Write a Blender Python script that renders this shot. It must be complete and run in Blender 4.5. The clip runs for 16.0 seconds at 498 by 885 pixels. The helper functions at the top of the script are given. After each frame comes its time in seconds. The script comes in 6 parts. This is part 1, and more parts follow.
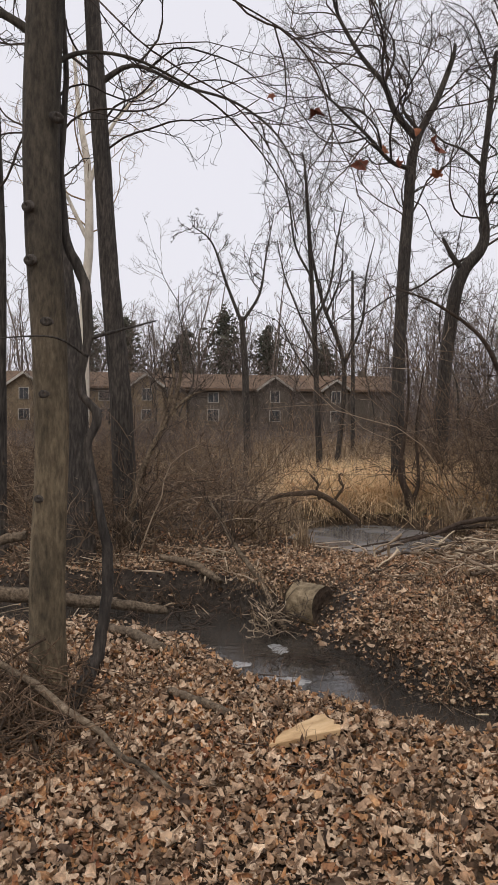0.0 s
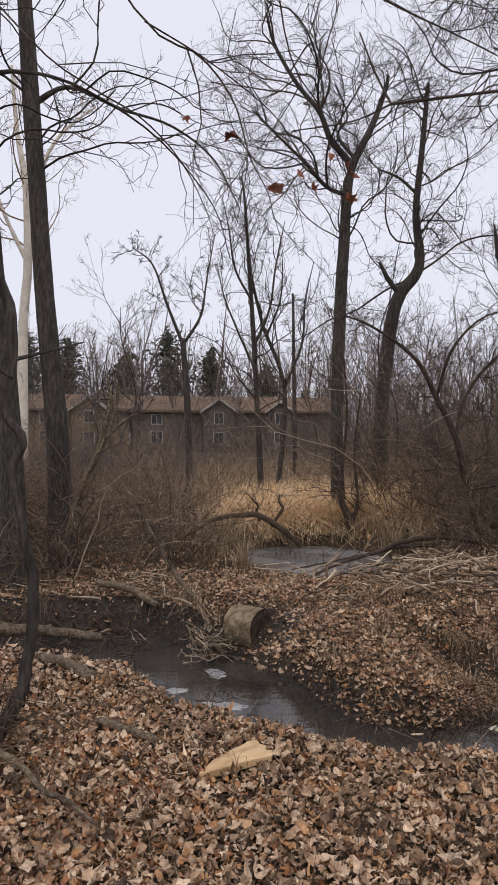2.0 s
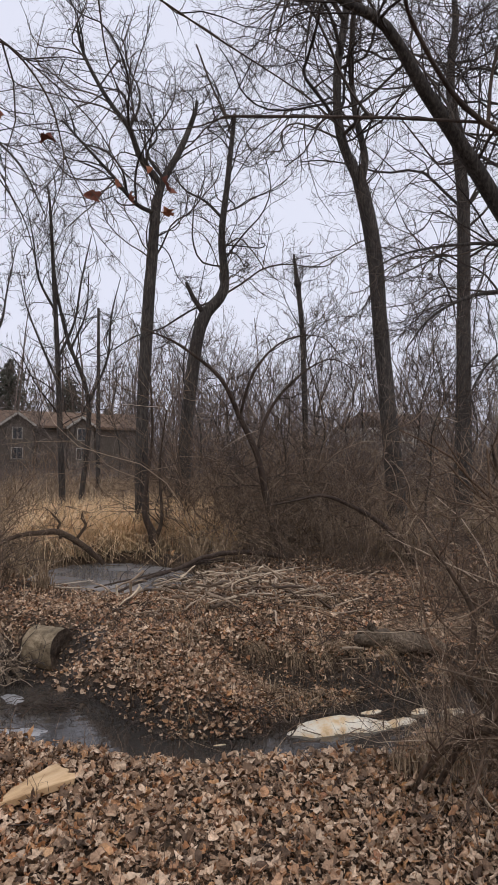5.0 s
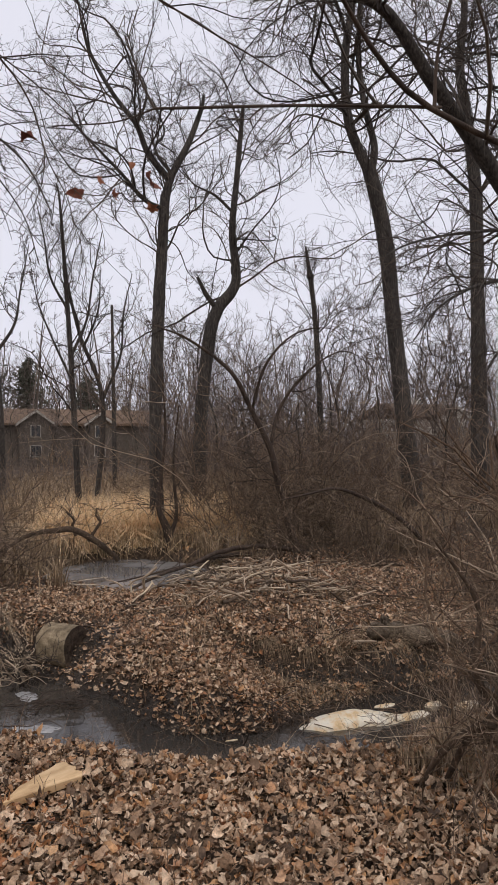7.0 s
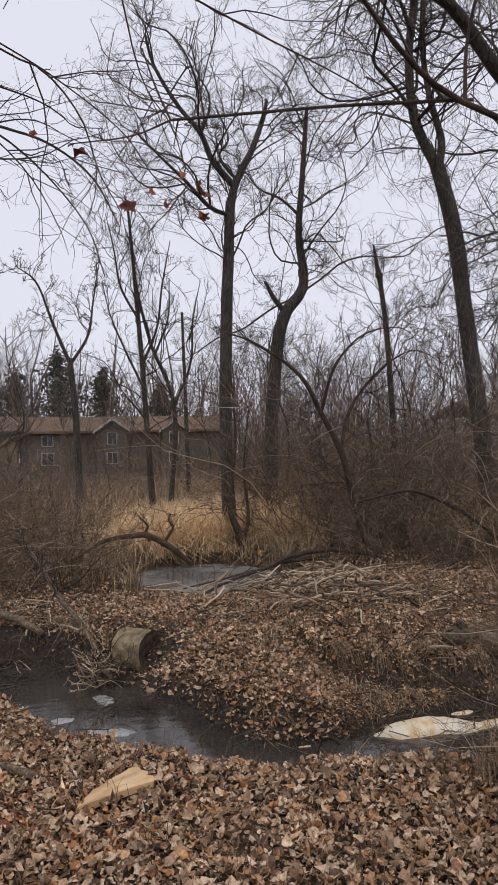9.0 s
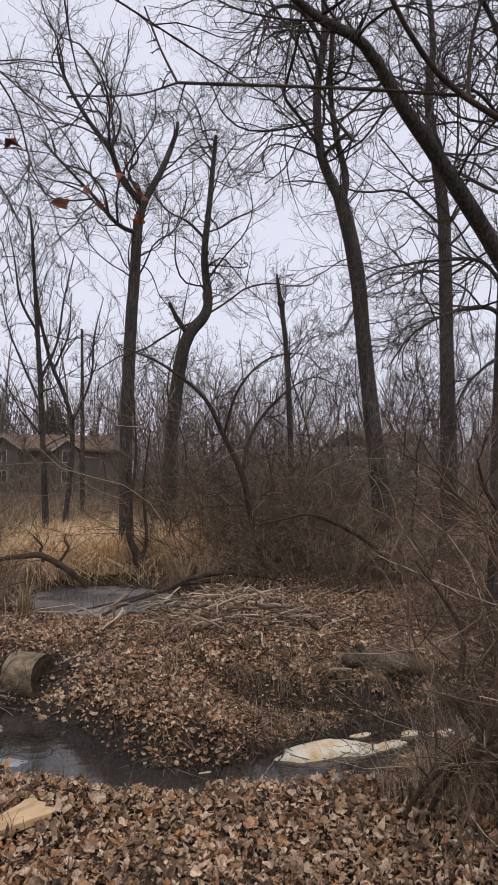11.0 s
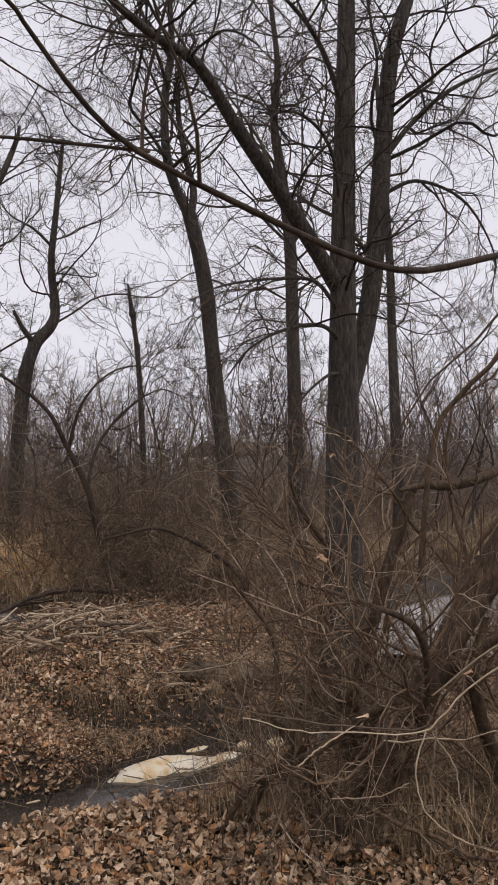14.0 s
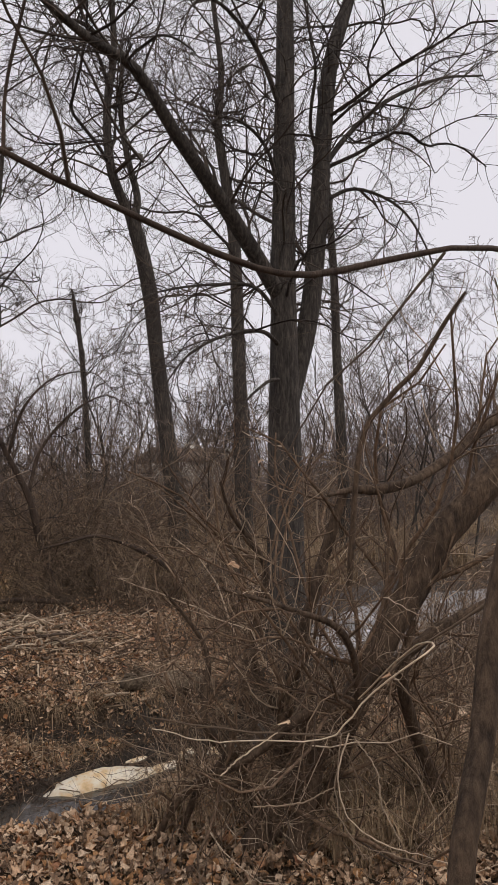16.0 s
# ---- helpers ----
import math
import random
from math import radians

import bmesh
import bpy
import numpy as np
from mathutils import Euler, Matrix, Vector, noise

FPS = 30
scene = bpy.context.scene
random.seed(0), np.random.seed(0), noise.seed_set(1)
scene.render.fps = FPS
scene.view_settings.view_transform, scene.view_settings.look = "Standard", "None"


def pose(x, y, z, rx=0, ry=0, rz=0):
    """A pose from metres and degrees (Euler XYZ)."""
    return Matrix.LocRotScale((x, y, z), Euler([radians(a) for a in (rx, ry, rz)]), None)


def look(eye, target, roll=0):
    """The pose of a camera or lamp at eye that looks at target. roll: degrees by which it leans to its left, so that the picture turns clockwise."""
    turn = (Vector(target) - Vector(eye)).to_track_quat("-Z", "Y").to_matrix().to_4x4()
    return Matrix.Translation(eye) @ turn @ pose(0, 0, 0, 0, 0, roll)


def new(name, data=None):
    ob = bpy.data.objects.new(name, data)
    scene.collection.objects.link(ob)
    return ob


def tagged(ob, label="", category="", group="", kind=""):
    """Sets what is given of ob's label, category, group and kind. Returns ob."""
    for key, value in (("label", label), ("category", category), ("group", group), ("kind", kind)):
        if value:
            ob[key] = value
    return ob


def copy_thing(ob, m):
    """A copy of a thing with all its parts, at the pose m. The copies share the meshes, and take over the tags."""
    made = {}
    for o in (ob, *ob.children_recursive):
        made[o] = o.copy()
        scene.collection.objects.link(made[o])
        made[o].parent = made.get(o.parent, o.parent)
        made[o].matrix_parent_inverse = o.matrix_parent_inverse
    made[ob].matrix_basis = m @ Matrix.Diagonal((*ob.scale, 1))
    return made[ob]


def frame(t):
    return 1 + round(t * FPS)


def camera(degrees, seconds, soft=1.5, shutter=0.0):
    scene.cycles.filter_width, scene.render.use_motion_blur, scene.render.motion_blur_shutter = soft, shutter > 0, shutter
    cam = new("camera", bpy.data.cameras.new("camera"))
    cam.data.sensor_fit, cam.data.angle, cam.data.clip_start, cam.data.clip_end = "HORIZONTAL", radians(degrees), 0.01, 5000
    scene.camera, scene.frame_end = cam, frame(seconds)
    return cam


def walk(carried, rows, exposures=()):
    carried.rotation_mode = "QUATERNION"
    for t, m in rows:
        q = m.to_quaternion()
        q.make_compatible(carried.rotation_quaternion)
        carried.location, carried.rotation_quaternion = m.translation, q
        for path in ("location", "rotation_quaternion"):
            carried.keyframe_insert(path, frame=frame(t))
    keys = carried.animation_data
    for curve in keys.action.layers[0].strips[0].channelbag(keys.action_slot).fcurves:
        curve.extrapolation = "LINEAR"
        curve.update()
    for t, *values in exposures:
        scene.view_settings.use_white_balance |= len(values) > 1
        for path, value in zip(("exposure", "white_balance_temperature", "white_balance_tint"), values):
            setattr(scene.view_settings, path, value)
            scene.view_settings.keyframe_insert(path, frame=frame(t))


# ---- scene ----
cam = camera(35.99, 16.0, soft=1.5)
PATH = [
    (0, look((-0.000, -0.002, 1.604), (0.974, 9.943, 1.237), 0.44)),
    (0.5, look((0.060, -0.008, 1.607), (0.855, 9.956, 1.318), 0.08)),
    (1, look((0.091, -0.003, 1.605), (0.807, 9.968, 1.323), -0.22)),
    (1.5, look((0.083, 0.002, 1.609), (1.193, 9.939, 1.426), 0.04)),
    (2, look((0.081, 0.016, 1.608), (1.767, 9.873, 1.524), 0.11)),
    (2.5, look((0.075, 0.021, 1.603), (2.156, 9.802, 1.539), 0.40)),
    (3, look((0.064, 0.040, 1.602), (2.616, 9.708, 1.580), 0.73)),
    (3.5, look((0.039, 0.045, 1.592), (3.384, 9.469, 1.675), 1.33)),
    (4, look((0.046, 0.031, 1.590), (3.906, 9.254, 1.741), 1.56)),
    (4.5, look((0.048, 0.030, 1.591), (4.043, 9.195, 1.774), 1.21)),
    (4.7, look((0.049, 0.021, 1.588), (4.120, 9.153, 1.774), 1.12)),
    (6.8, look((0.114, 0.009, 1.592), (4.214, 9.130, 1.678), -0.10)),
    (7, look((0.136, 0.003, 1.596), (4.035, 9.211, 1.679), -0.23)),
    (7.5, look((0.177, -0.010, 1.606), (3.595, 9.388, 1.671), -0.69)),
    (8, look((0.204, -0.005, 1.604), (3.180, 9.542, 1.664), -1.50)),
    (8.2, look((0.209, -0.004, 1.606), (3.087, 9.573, 1.668), -1.59)),
    (10.3, look((0.144, 0.047, 1.597), (3.810, 9.343, 1.980), -0.85)),
    (10.5, look((0.146, 0.060, 1.588), (3.955, 9.296, 2.012), -0.70)),
    (11, look((0.112, 0.090, 1.575), (4.386, 9.121, 2.005), 0.11)),
    (11.5, look((0.114, 0.091, 1.576), (4.883, 8.872, 1.950), 0.88)),
    (12, look((0.128, 0.093, 1.578), (5.292, 8.646, 2.002), 1.17)),
    (12.5, look((0.133, 0.095, 1.577), (5.713, 8.381, 2.047), 1.50)),
    (13, look((0.182, 0.076, 1.590), (6.114, 8.112, 2.076), 1.38)),
    (13.5, look((0.243, 0.015, 1.605), (6.196, 8.037, 2.082), 0.29)),
    (14, look((0.278, -0.017, 1.614), (6.120, 8.081, 2.161), -0.87)),
    (14.5, look((0.300, -0.047, 1.613), (6.130, 8.053, 2.242), -1.30)),
    (15, look((0.321, -0.070, 1.614), (6.139, 8.039, 2.233), -1.85)),
    (15.5, look((0.337, -0.075, 1.614), (6.208, 7.998, 2.216), -2.07)),
    (16, look((0.358, -0.057, 1.613), (6.716, 7.638, 2.224), -1.47)),
]
# the clip's camera turns a little bluer in the middle of the shot
walk(cam, PATH, ((0, 0.08, 6500, 11), (1.5, 0.08, 6400, 12), (2.5, 0.05, 6080, 13), (4.7, 0.03, 6030, 13), (6.8, 0.03, 6320, 13), (8.2, 0.01, 6300, 12), (10.3, 0.0, 6080, 13), (11.5, 0.02, 6170, 13), (12.5, 0.03, 6300, 13), (14.5, 0.0, 6560, 13), (16.0, -0.02, 6620, 13)))

# ---------------------------------------------------------------- sky, sun
world = bpy.data.worlds.new("world")
scene.world = world
world.use_nodes = True
wn, wl = world.node_tree.nodes, world.node_tree.links
sky = wn.new("ShaderNodeTexSky")
sky.sky_type, sky.sun_disc = "NISHITA", False
sky.sun_elevation, sky.sun_rotation = radians(38), radians(200)
sky.air_density, sky.dust_density = 1.0, 6.0
SKY_GAIN = 0.055
cloud = wn.new("ShaderNodeMixRGB")
cloud.inputs[0].default_value = 0.9
cloud.inputs[2].default_value = (15.5, 15.4, 16.5, 1)
wl.new(sky.outputs[0], cloud.inputs[1])
wl.new(cloud.outputs[0], wn["Background"].inputs[0])
wn["Background"].inputs[1].default_value = SKY_GAIN
sun = new("sun", bpy.data.lights.new("sun", "SUN"))
sun.data.energy, sun.data.angle, sun.data.color = 0.85, radians(18), (1, 0.96, 0.9)
sun.matrix_world = look((0, -8, 12), (1.5, 0, 0))

# ---------------------------------------------------------------- materials


def material(name, stops, scale=8.0, stretch=(1, 1, 1), rough=0.85, bump=0.4, bump_scale=None, per=None, mottle=0.35, detail=6, spec=0.3, dist=0.02, patch=0.0):
    """Two scales of noise over a colour ramp, or a ramp over a random value per piece (per: 'island' or 'object')."""
    m = bpy.data.materials.new(name)
    m.use_nodes = True
    n, l = m.node_tree.nodes, m.node_tree.links
    b = n["Principled BSDF"]
    b.inputs["Roughness"].default_value = rough
    b.inputs["Specular IOR Level"].default_value = spec
    tc, mp = n.new("ShaderNodeTexCoord"), n.new("ShaderNodeMapping")
    mp.inputs["Scale"].default_value = stretch
    l.new(tc.outputs["Object"], mp.inputs[0])
    fine, coarse = n.new("ShaderNodeTexNoise"), n.new("ShaderNodeTexNoise")
    fine.inputs["Scale"].default_value, fine.inputs["Detail"].default_value = scale, detail
    fine.inputs["Roughness"].default_value = 0.65
    coarse.inputs["Scale"].default_value, coarse.inputs["Detail"].default_value = scale * 0.13, 3
    for t in (fine, coarse):
        l.new(mp.outputs[0], t.inputs["Vector"])
    ramp = n.new("ShaderNodeValToRGB")
    while len(ramp.color_ramp.elements) < len(stops):
        ramp.color_ramp.elements.new(0.5)
    for e, (p, c) in zip(ramp.color_ramp.elements, stops):
        e.position, e.color = p, (c[0] * 1.05, c[1], c[2] * 0.9, 1)
    if per:
        src = n.new("ShaderNodeNewGeometry").outputs["Random Per Island"] if per == "island" else n.new("ShaderNodeObjectInfo").outputs["Random"]
        l.new(src, ramp.inputs[0])
    else:
        l.new(fine.outputs[0], ramp.inputs[0])
    mix = n.new("ShaderNodeMixRGB")
    mix.blend_type = "MULTIPLY"
    mix.inputs[0].default_value = mottle
    shade = n.new("ShaderNodeValToRGB")
    shade.color_ramp.elements[0].position, shade.color_ramp.elements[0].color = 0.32, (0.35, 0.35, 0.35, 1)
    shade.color_ramp.elements[1].position, shade.color_ramp.elements[1].color = 0.66, (1.25, 1.22, 1.18, 1)
    l.new((fine if per else coarse).outputs[0], shade.inputs[0])
    l.new(ramp.outputs[0], mix.inputs[1])
    l.new(shade.outputs[0], mix.inputs[2])
    out = mix.outputs[0]
    if patch:
        # Random hand-sized patches: damp leaves, and shaded gaps put into the colour.
        damp_gaps, hand, spot = n.new("ShaderNodeMixRGB"), n.new("ShaderNodeTexNoise"), n.new("ShaderNodeValToRGB")
        damp_gaps.blend_type, damp_gaps.inputs[0].default_value = "MULTIPLY", patch
        hand.inputs["Scale"].default_value, hand.inputs["Detail"].default_value, hand.inputs["Roughness"].default_value = 5.5, 5, 0.7
        spot.color_ramp.elements[0].position, spot.color_ramp.elements[0].color = 0.38, (0.36, 0.34, 0.33, 1)
        spot.color_ramp.elements[1].position, spot.color_ramp.elements[1].color = 0.6, (1.28, 1.26, 1.24, 1)
        l.new(tc.outputs["Object"], hand.inputs["Vector"])
        l.new(hand.outputs[0], spot.inputs[0])
        l.new(out, damp_gaps.inputs[1])
        l.new(spot.outputs[0], damp_gaps.inputs[2])
        out = damp_gaps.outputs[0]
    l.new(out, b.inputs["Base Color"])
    if bump:
        bp = n.new("ShaderNodeBump")
        bp.inputs["Strength"].default_value, bp.inputs["Distance"].default_value = bump, dist
        l.new(fine.outputs[0], bp.inputs["Height"])
        l.new(bp.outputs[0], b.inputs["Normal"])
    return m


BARK = material("bark_grey", [(0.3, (0.02, 0.018, 0.0172)), (0.5, (0.06, 0.0535, 0.05)), (0.72, (0.13, 0.117, 0.109))], 38, (1, 1, 0.2), 0.9, 1.0, mottle=0.55)
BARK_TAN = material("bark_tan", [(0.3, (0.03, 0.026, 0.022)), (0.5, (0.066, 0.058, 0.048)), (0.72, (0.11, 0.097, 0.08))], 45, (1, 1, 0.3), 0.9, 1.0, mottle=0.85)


def paler_below(m, low, high, gain):
    """A paler tint on the lower part of a trunk, with a ragged upper edge."""
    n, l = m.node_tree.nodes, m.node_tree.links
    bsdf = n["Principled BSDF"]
    plain_bark = bsdf.inputs["Base Color"].links[0].from_socket
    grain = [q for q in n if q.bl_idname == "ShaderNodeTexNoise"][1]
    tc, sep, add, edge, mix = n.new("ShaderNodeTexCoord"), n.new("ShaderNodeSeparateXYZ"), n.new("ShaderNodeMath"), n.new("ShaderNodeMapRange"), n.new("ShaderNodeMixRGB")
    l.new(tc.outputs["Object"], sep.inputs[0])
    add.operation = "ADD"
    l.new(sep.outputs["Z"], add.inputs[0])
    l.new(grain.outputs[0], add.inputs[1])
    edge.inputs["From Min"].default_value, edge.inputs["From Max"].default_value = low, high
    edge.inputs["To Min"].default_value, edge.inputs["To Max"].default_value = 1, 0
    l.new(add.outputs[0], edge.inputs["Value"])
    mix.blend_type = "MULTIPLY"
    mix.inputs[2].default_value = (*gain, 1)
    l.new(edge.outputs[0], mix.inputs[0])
    l.new(plain_bark, mix.inputs[1])
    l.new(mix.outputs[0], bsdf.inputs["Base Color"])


paler_below(BARK_TAN, 1.9, 3.1, (2.5, 2.35, 2.0))
BARK_DARK = material("bark_dark", [(0.3, (0.03, 0.022, 0.018)), (0.6, (0.085, 0.062, 0.05)), (0.8, (0.13, 0.1, 0.08))], 26, (1, 1, 0.2), 0.9, 0.8)
BARK_PALE = material("bark_pale", [(0.3, (0.45, 0.41, 0.36)), (0.55, (0.7, 0.67, 0.62)), (0.7, (0.3, 0.26, 0.22))], 3, (1, 1, 0.5), 0.85, 0.4)
TWIG = material("twig_grey", [(0.0, (0.03, 0.024, 0.022)), (0.6, (0.06, 0.047, 0.04)), (1.0, (0.11, 0.088, 0.072))], 30, per="island", bump=0, mottle=0.3)
# Paler than TWIG: haze over the distant twigs is put into their colour.
TWIG_HAZED = material("twig_hazed", [(0.0, (0.085, 0.068, 0.062)), (0.6, (0.15, 0.122, 0.11)), (1.0, (0.25, 0.21, 0.19))], 30, per="island", bump=0, mottle=0.3)
TWIG_RED = material("twig_red_brown", [(0.0, (0.045, 0.032, 0.025)), (0.5, (0.12, 0.085, 0.06)), (0.85, (0.25, 0.185, 0.135)), (1.0, (0.5, 0.41, 0.32))], 30, per="island", bump=0, mottle=0.3)
TWIG_SHRUB = material("twig_shrub", [(0.0, (0.05, 0.034, 0.025)), (0.45, (0.13, 0.09, 0.065)), (0.8, (0.27, 0.2, 0.145)), (1.0, (0.6, 0.5, 0.4))], 30, per="island", bump=0, mottle=0.3)
TWIG_TAN = material("twig_tan", [(0.0, (0.055, 0.035, 0.024)), (0.45, (0.18, 0.118, 0.078)), (0.8, (0.38, 0.27, 0.18)), (1.0, (0.62, 0.52, 0.4))], 30, per="island", bump=0, mottle=0.3)
STRAW = material("straw", [(0.0, (0.56, 0.4, 0.235)), (0.5, (0.8, 0.6, 0.375)), (1.0, (0.88, 0.72, 0.5))], 10, per="island", bump=0, mottle=0.2, rough=0.7)
STRAW_GREY = material("dead_grass", [(0.0, (0.13, 0.092, 0.063)), (0.5, (0.28, 0.205, 0.135)), (1.0, (0.48, 0.375, 0.26))], 10, per="island", bump=0, mottle=0.2, rough=0.8)
LEAF = material("dead_leaf", [(0.0, (0.05, 0.035, 0.027)), (0.06, (0.14, 0.094, 0.066)), (0.2, (0.31, 0.21, 0.143)), (0.4, (0.49, 0.34, 0.235)), (0.64, (0.78, 0.625, 0.49)), (0.82, (0.55, 0.42, 0.31)), (0.89, (0.46, 0.26, 0.145)), (0.96, (0.52, 0.31, 0.16)), (1.0, (0.33, 0.17, 0.11))],
                70, per="island", bump=0.6, mottle=0.75, rough=0.7, dist=0.006, patch=0.5)
LEAF_OBJ = material("dead_leaf_single", [(0.0, (0.12, 0.08, 0.055)), (0.25, (0.4, 0.26, 0.17)), (0.55, (0.54, 0.39, 0.27)), (0.8, (0.64, 0.52, 0.4)), (0.9, (0.46, 0.22, 0.1)), (1.0, (0.5, 0.27, 0.11))],
                    45, per="object", bump=0.25, mottle=0.45, rough=0.65, dist=0.004)
LEAF_BANK = material("dead_leaf_bank", [(0.0, (0.06, 0.04, 0.03)), (0.1, (0.15, 0.095, 0.065)), (0.28, (0.3, 0.19, 0.125)), (0.48, (0.48, 0.31, 0.2)), (0.72, (0.62, 0.46, 0.33)), (0.88, (0.76, 0.62, 0.48)), (0.94, (0.42, 0.22, 0.12)), (1.0, (0.34, 0.17, 0.1))],
                     70, per="island", bump=0.6, mottle=0.75, rough=0.7, dist=0.006, patch=0.65)
LEAF_RUST = material("dead_leaf_rust", [(0.0, (0.22, 0.09, 0.05)), (0.4, (0.4, 0.19, 0.09)), (0.75, (0.55, 0.3, 0.15)), (1.0, (0.62, 0.42, 0.26))], 70, per="island", bump=0.6, mottle=0.7, rough=0.7, dist=0.006)
LEAF_RED = material("dead_leaf_red", [(0.0, (0.13, 0.048, 0.036)), (0.5, (0.21, 0.08, 0.05)), (1.0, (0.34, 0.15, 0.085))], 60, per="object", bump=0.3, mottle=0.4, dist=0.003)
SOIL = material("leaf_mould", [(0.25, (0.02, 0.014, 0.01)), (0.45, (0.06, 0.042, 0.029)), (0.6, (0.13, 0.092, 0.062)), (0.75, (0.22, 0.16, 0.106))], 18, rough=0.9, bump=1.0, mottle=0.5, dist=0.05)


def wettened(m, stops):
    """Dark mud blended in where the ground's 'wet' value says so, with a ragged edge."""
    n, l = m.node_tree.nodes, m.node_tree.links
    bsdf = n["Principled BSDF"]
    dry_colour = bsdf.inputs["Base Color"].links[0].from_socket
    noise = [q for q in n if q.bl_idname == "ShaderNodeTexNoise"][0]
    wet, mud, mix = n.new("ShaderNodeAttribute"), n.new("ShaderNodeValToRGB"), n.new("ShaderNodeMixRGB")
    wet.attribute_name = "wet"
    while len(mud.color_ramp.elements) < len(stops):
        mud.color_ramp.elements.new(0.5)
    for e, (p, col) in zip(mud.color_ramp.elements, stops):
        e.position, e.color = p, (*col, 1)
    add, edge, gloss = n.new("ShaderNodeMath"), n.new("ShaderNodeMapRange"), n.new("ShaderNodeMapRange")
    add.operation = "ADD"
    l.new(wet.outputs["Fac"], add.inputs[0])
    l.new(noise.outputs[0], add.inputs[1])
    edge.inputs["From Min"].default_value, edge.inputs["From Max"].default_value = 0.8, 1.15
    l.new(add.outputs[0], edge.inputs["Value"])
    l.new(noise.outputs[0], mud.inputs[0])
    l.new(edge.outputs[0], mix.inputs[0])
    l.new(dry_colour, mix.inputs[1])
    l.new(mud.outputs[0], mix.inputs[2])
    l.new(mix.outputs[0], bsdf.inputs["Base Color"])
    gloss.inputs["To Min"].default_value, gloss.inputs["To Max"].default_value = 0.9, 0.5
    l.new(edge.outputs[0], gloss.inputs["Value"])
    l.new(gloss.outputs[0], bsdf.inputs["Roughness"])


wettened(SOIL, [(0.3, (0.018, 0.014, 0.011)), (0.55, (0.062, 0.047, 0.035)), (0.8, (0.13, 0.1, 0.074))])
STICK = material("bare_stick", [(0.0, (0.07, 0.05, 0.036)), (0.3, (0.26, 0.2, 0.15)), (0.7, (0.5, 0.41, 0.32)), (0.9, (0.6, 0.51, 0.4)), (1.0, (0.07, 0.05, 0.04))], 40, (1, 1, 0.2), per="object", mottle=0.55, bump=0.4, dist=0.005)
GNARL = material("gnarled_bark", [(0.3, (0.03, 0.021, 0.015)), (0.52, (0.095, 0.067, 0.048)), (0.78, (0.19, 0.142, 0.105))], 42, (1, 1, 0.35), 0.9, 1.0, mottle=0.6)
STEM = material("stem_brown", [(0.3, (0.06, 0.04, 0.028)), (0.55, (0.18, 0.123, 0.085)), (0.8, (0.31, 0.23, 0.16))], 40, (1, 1, 0.3), 0.9, 0.8, mottle=0.5)
LOGBARK = material("log_bark", [(0.28, (0.042, 0.032, 0.024)), (0.48, (0.145, 0.113, 0.084)), (0.72, (0.29, 0.238, 0.182))], 38, rough=0.9, bump=1.0, mottle=0.6)
LOGPALE = material("pale_log_bark", [(0.28, (0.09, 0.068, 0.045)), (0.5, (0.22, 0.175, 0.118)), (0.72, (0.36, 0.3, 0.215))], 16, rough=0.9, bump=0.9, mottle=0.5)
# Pale colour of the sheets that imitate sky reflections on the creek.
SKY_GLINT = material("creek_glint", [(0.3, (0.25, 0.255, 0.27)), (0.6, (0.4, 0.41, 0.44)), (0.8, (0.2, 0.2, 0.21))], 7, rough=0.08, bump=0.1, mottle=0.3, spec=0.5)
LOGEND = material("rotten_log_end", [(0.3, (0.03, 0.022, 0.017)), (0.55, (0.09, 0.066, 0.05)), (0.8, (0.19, 0.145, 0.105))], 12, rough=0.9, bump=1.0, dist=0.03)
PALEWOOD = material("split_wood", [(0.3, (0.4, 0.26, 0.14)), (0.5, (0.58, 0.41, 0.24)), (0.7, (0.7, 0.53, 0.34))], 5, (1, 5, 1), 0.7, 0.3, mottle=0.25)
FOAM = material("creek_foam", [(0.3, (0.5, 0.36, 0.2)), (0.42, (0.72, 0.55, 0.35)), (0.5, (0.76, 0.69, 0.56)), (0.6, (0.8, 0.77, 0.7)), (0.74, (0.42, 0.38, 0.32))], 8, rough=0.75, bump=0.8, mottle=0.45, dist=0.02)
BRICK = material("house_wall_tan", [(0.3, (0.125, 0.098, 0.07)), (0.55, (0.2, 0.158, 0.112)), (0.75, (0.29, 0.235, 0.17))], 6, rough=0.9, bump=0.2)
BRICK_GREY = material("house_wall_grey", [(0.3, (0.075, 0.065, 0.056)), (0.55, (0.12, 0.104, 0.09)), (0.75, (0.18, 0.158, 0.137))], 6, rough=0.9, bump=0.2)
ROOF = material("roof_shingle", [(0.3, (0.115, 0.077, 0.055)), (0.55, (0.17, 0.118, 0.085)), (0.75, (0.24, 0.175, 0.13))], 9, (1, 4, 4), 0.9, 0.4)
TRIM = material("white_trim", [(0.3, (0.33, 0.32, 0.3)), (0.7, (0.5, 0.49, 0.47))], 4, rough=0.6, bump=0.1)
PALEWALL = material("pale_siding", [(0.3, (0.58, 0.57, 0.55)), (0.7, (0.74, 0.73, 0.71))], 4, rough=0.6, bump=0.1)
PANE = material("window_glass", [(0.3, (0.03, 0.035, 0.04)), (0.7, (0.06, 0.065, 0.075))], 2, rough=0.08, bump=0, spec=0.6)
NEEDLE = material("pine_needles", [(0.0, (0.06, 0.066, 0.053)), (0.6, (0.105, 0.112, 0.092)), (1.0, (0.15, 0.152, 0.125))], 20, per="island", bump=0, mottle=0.3)


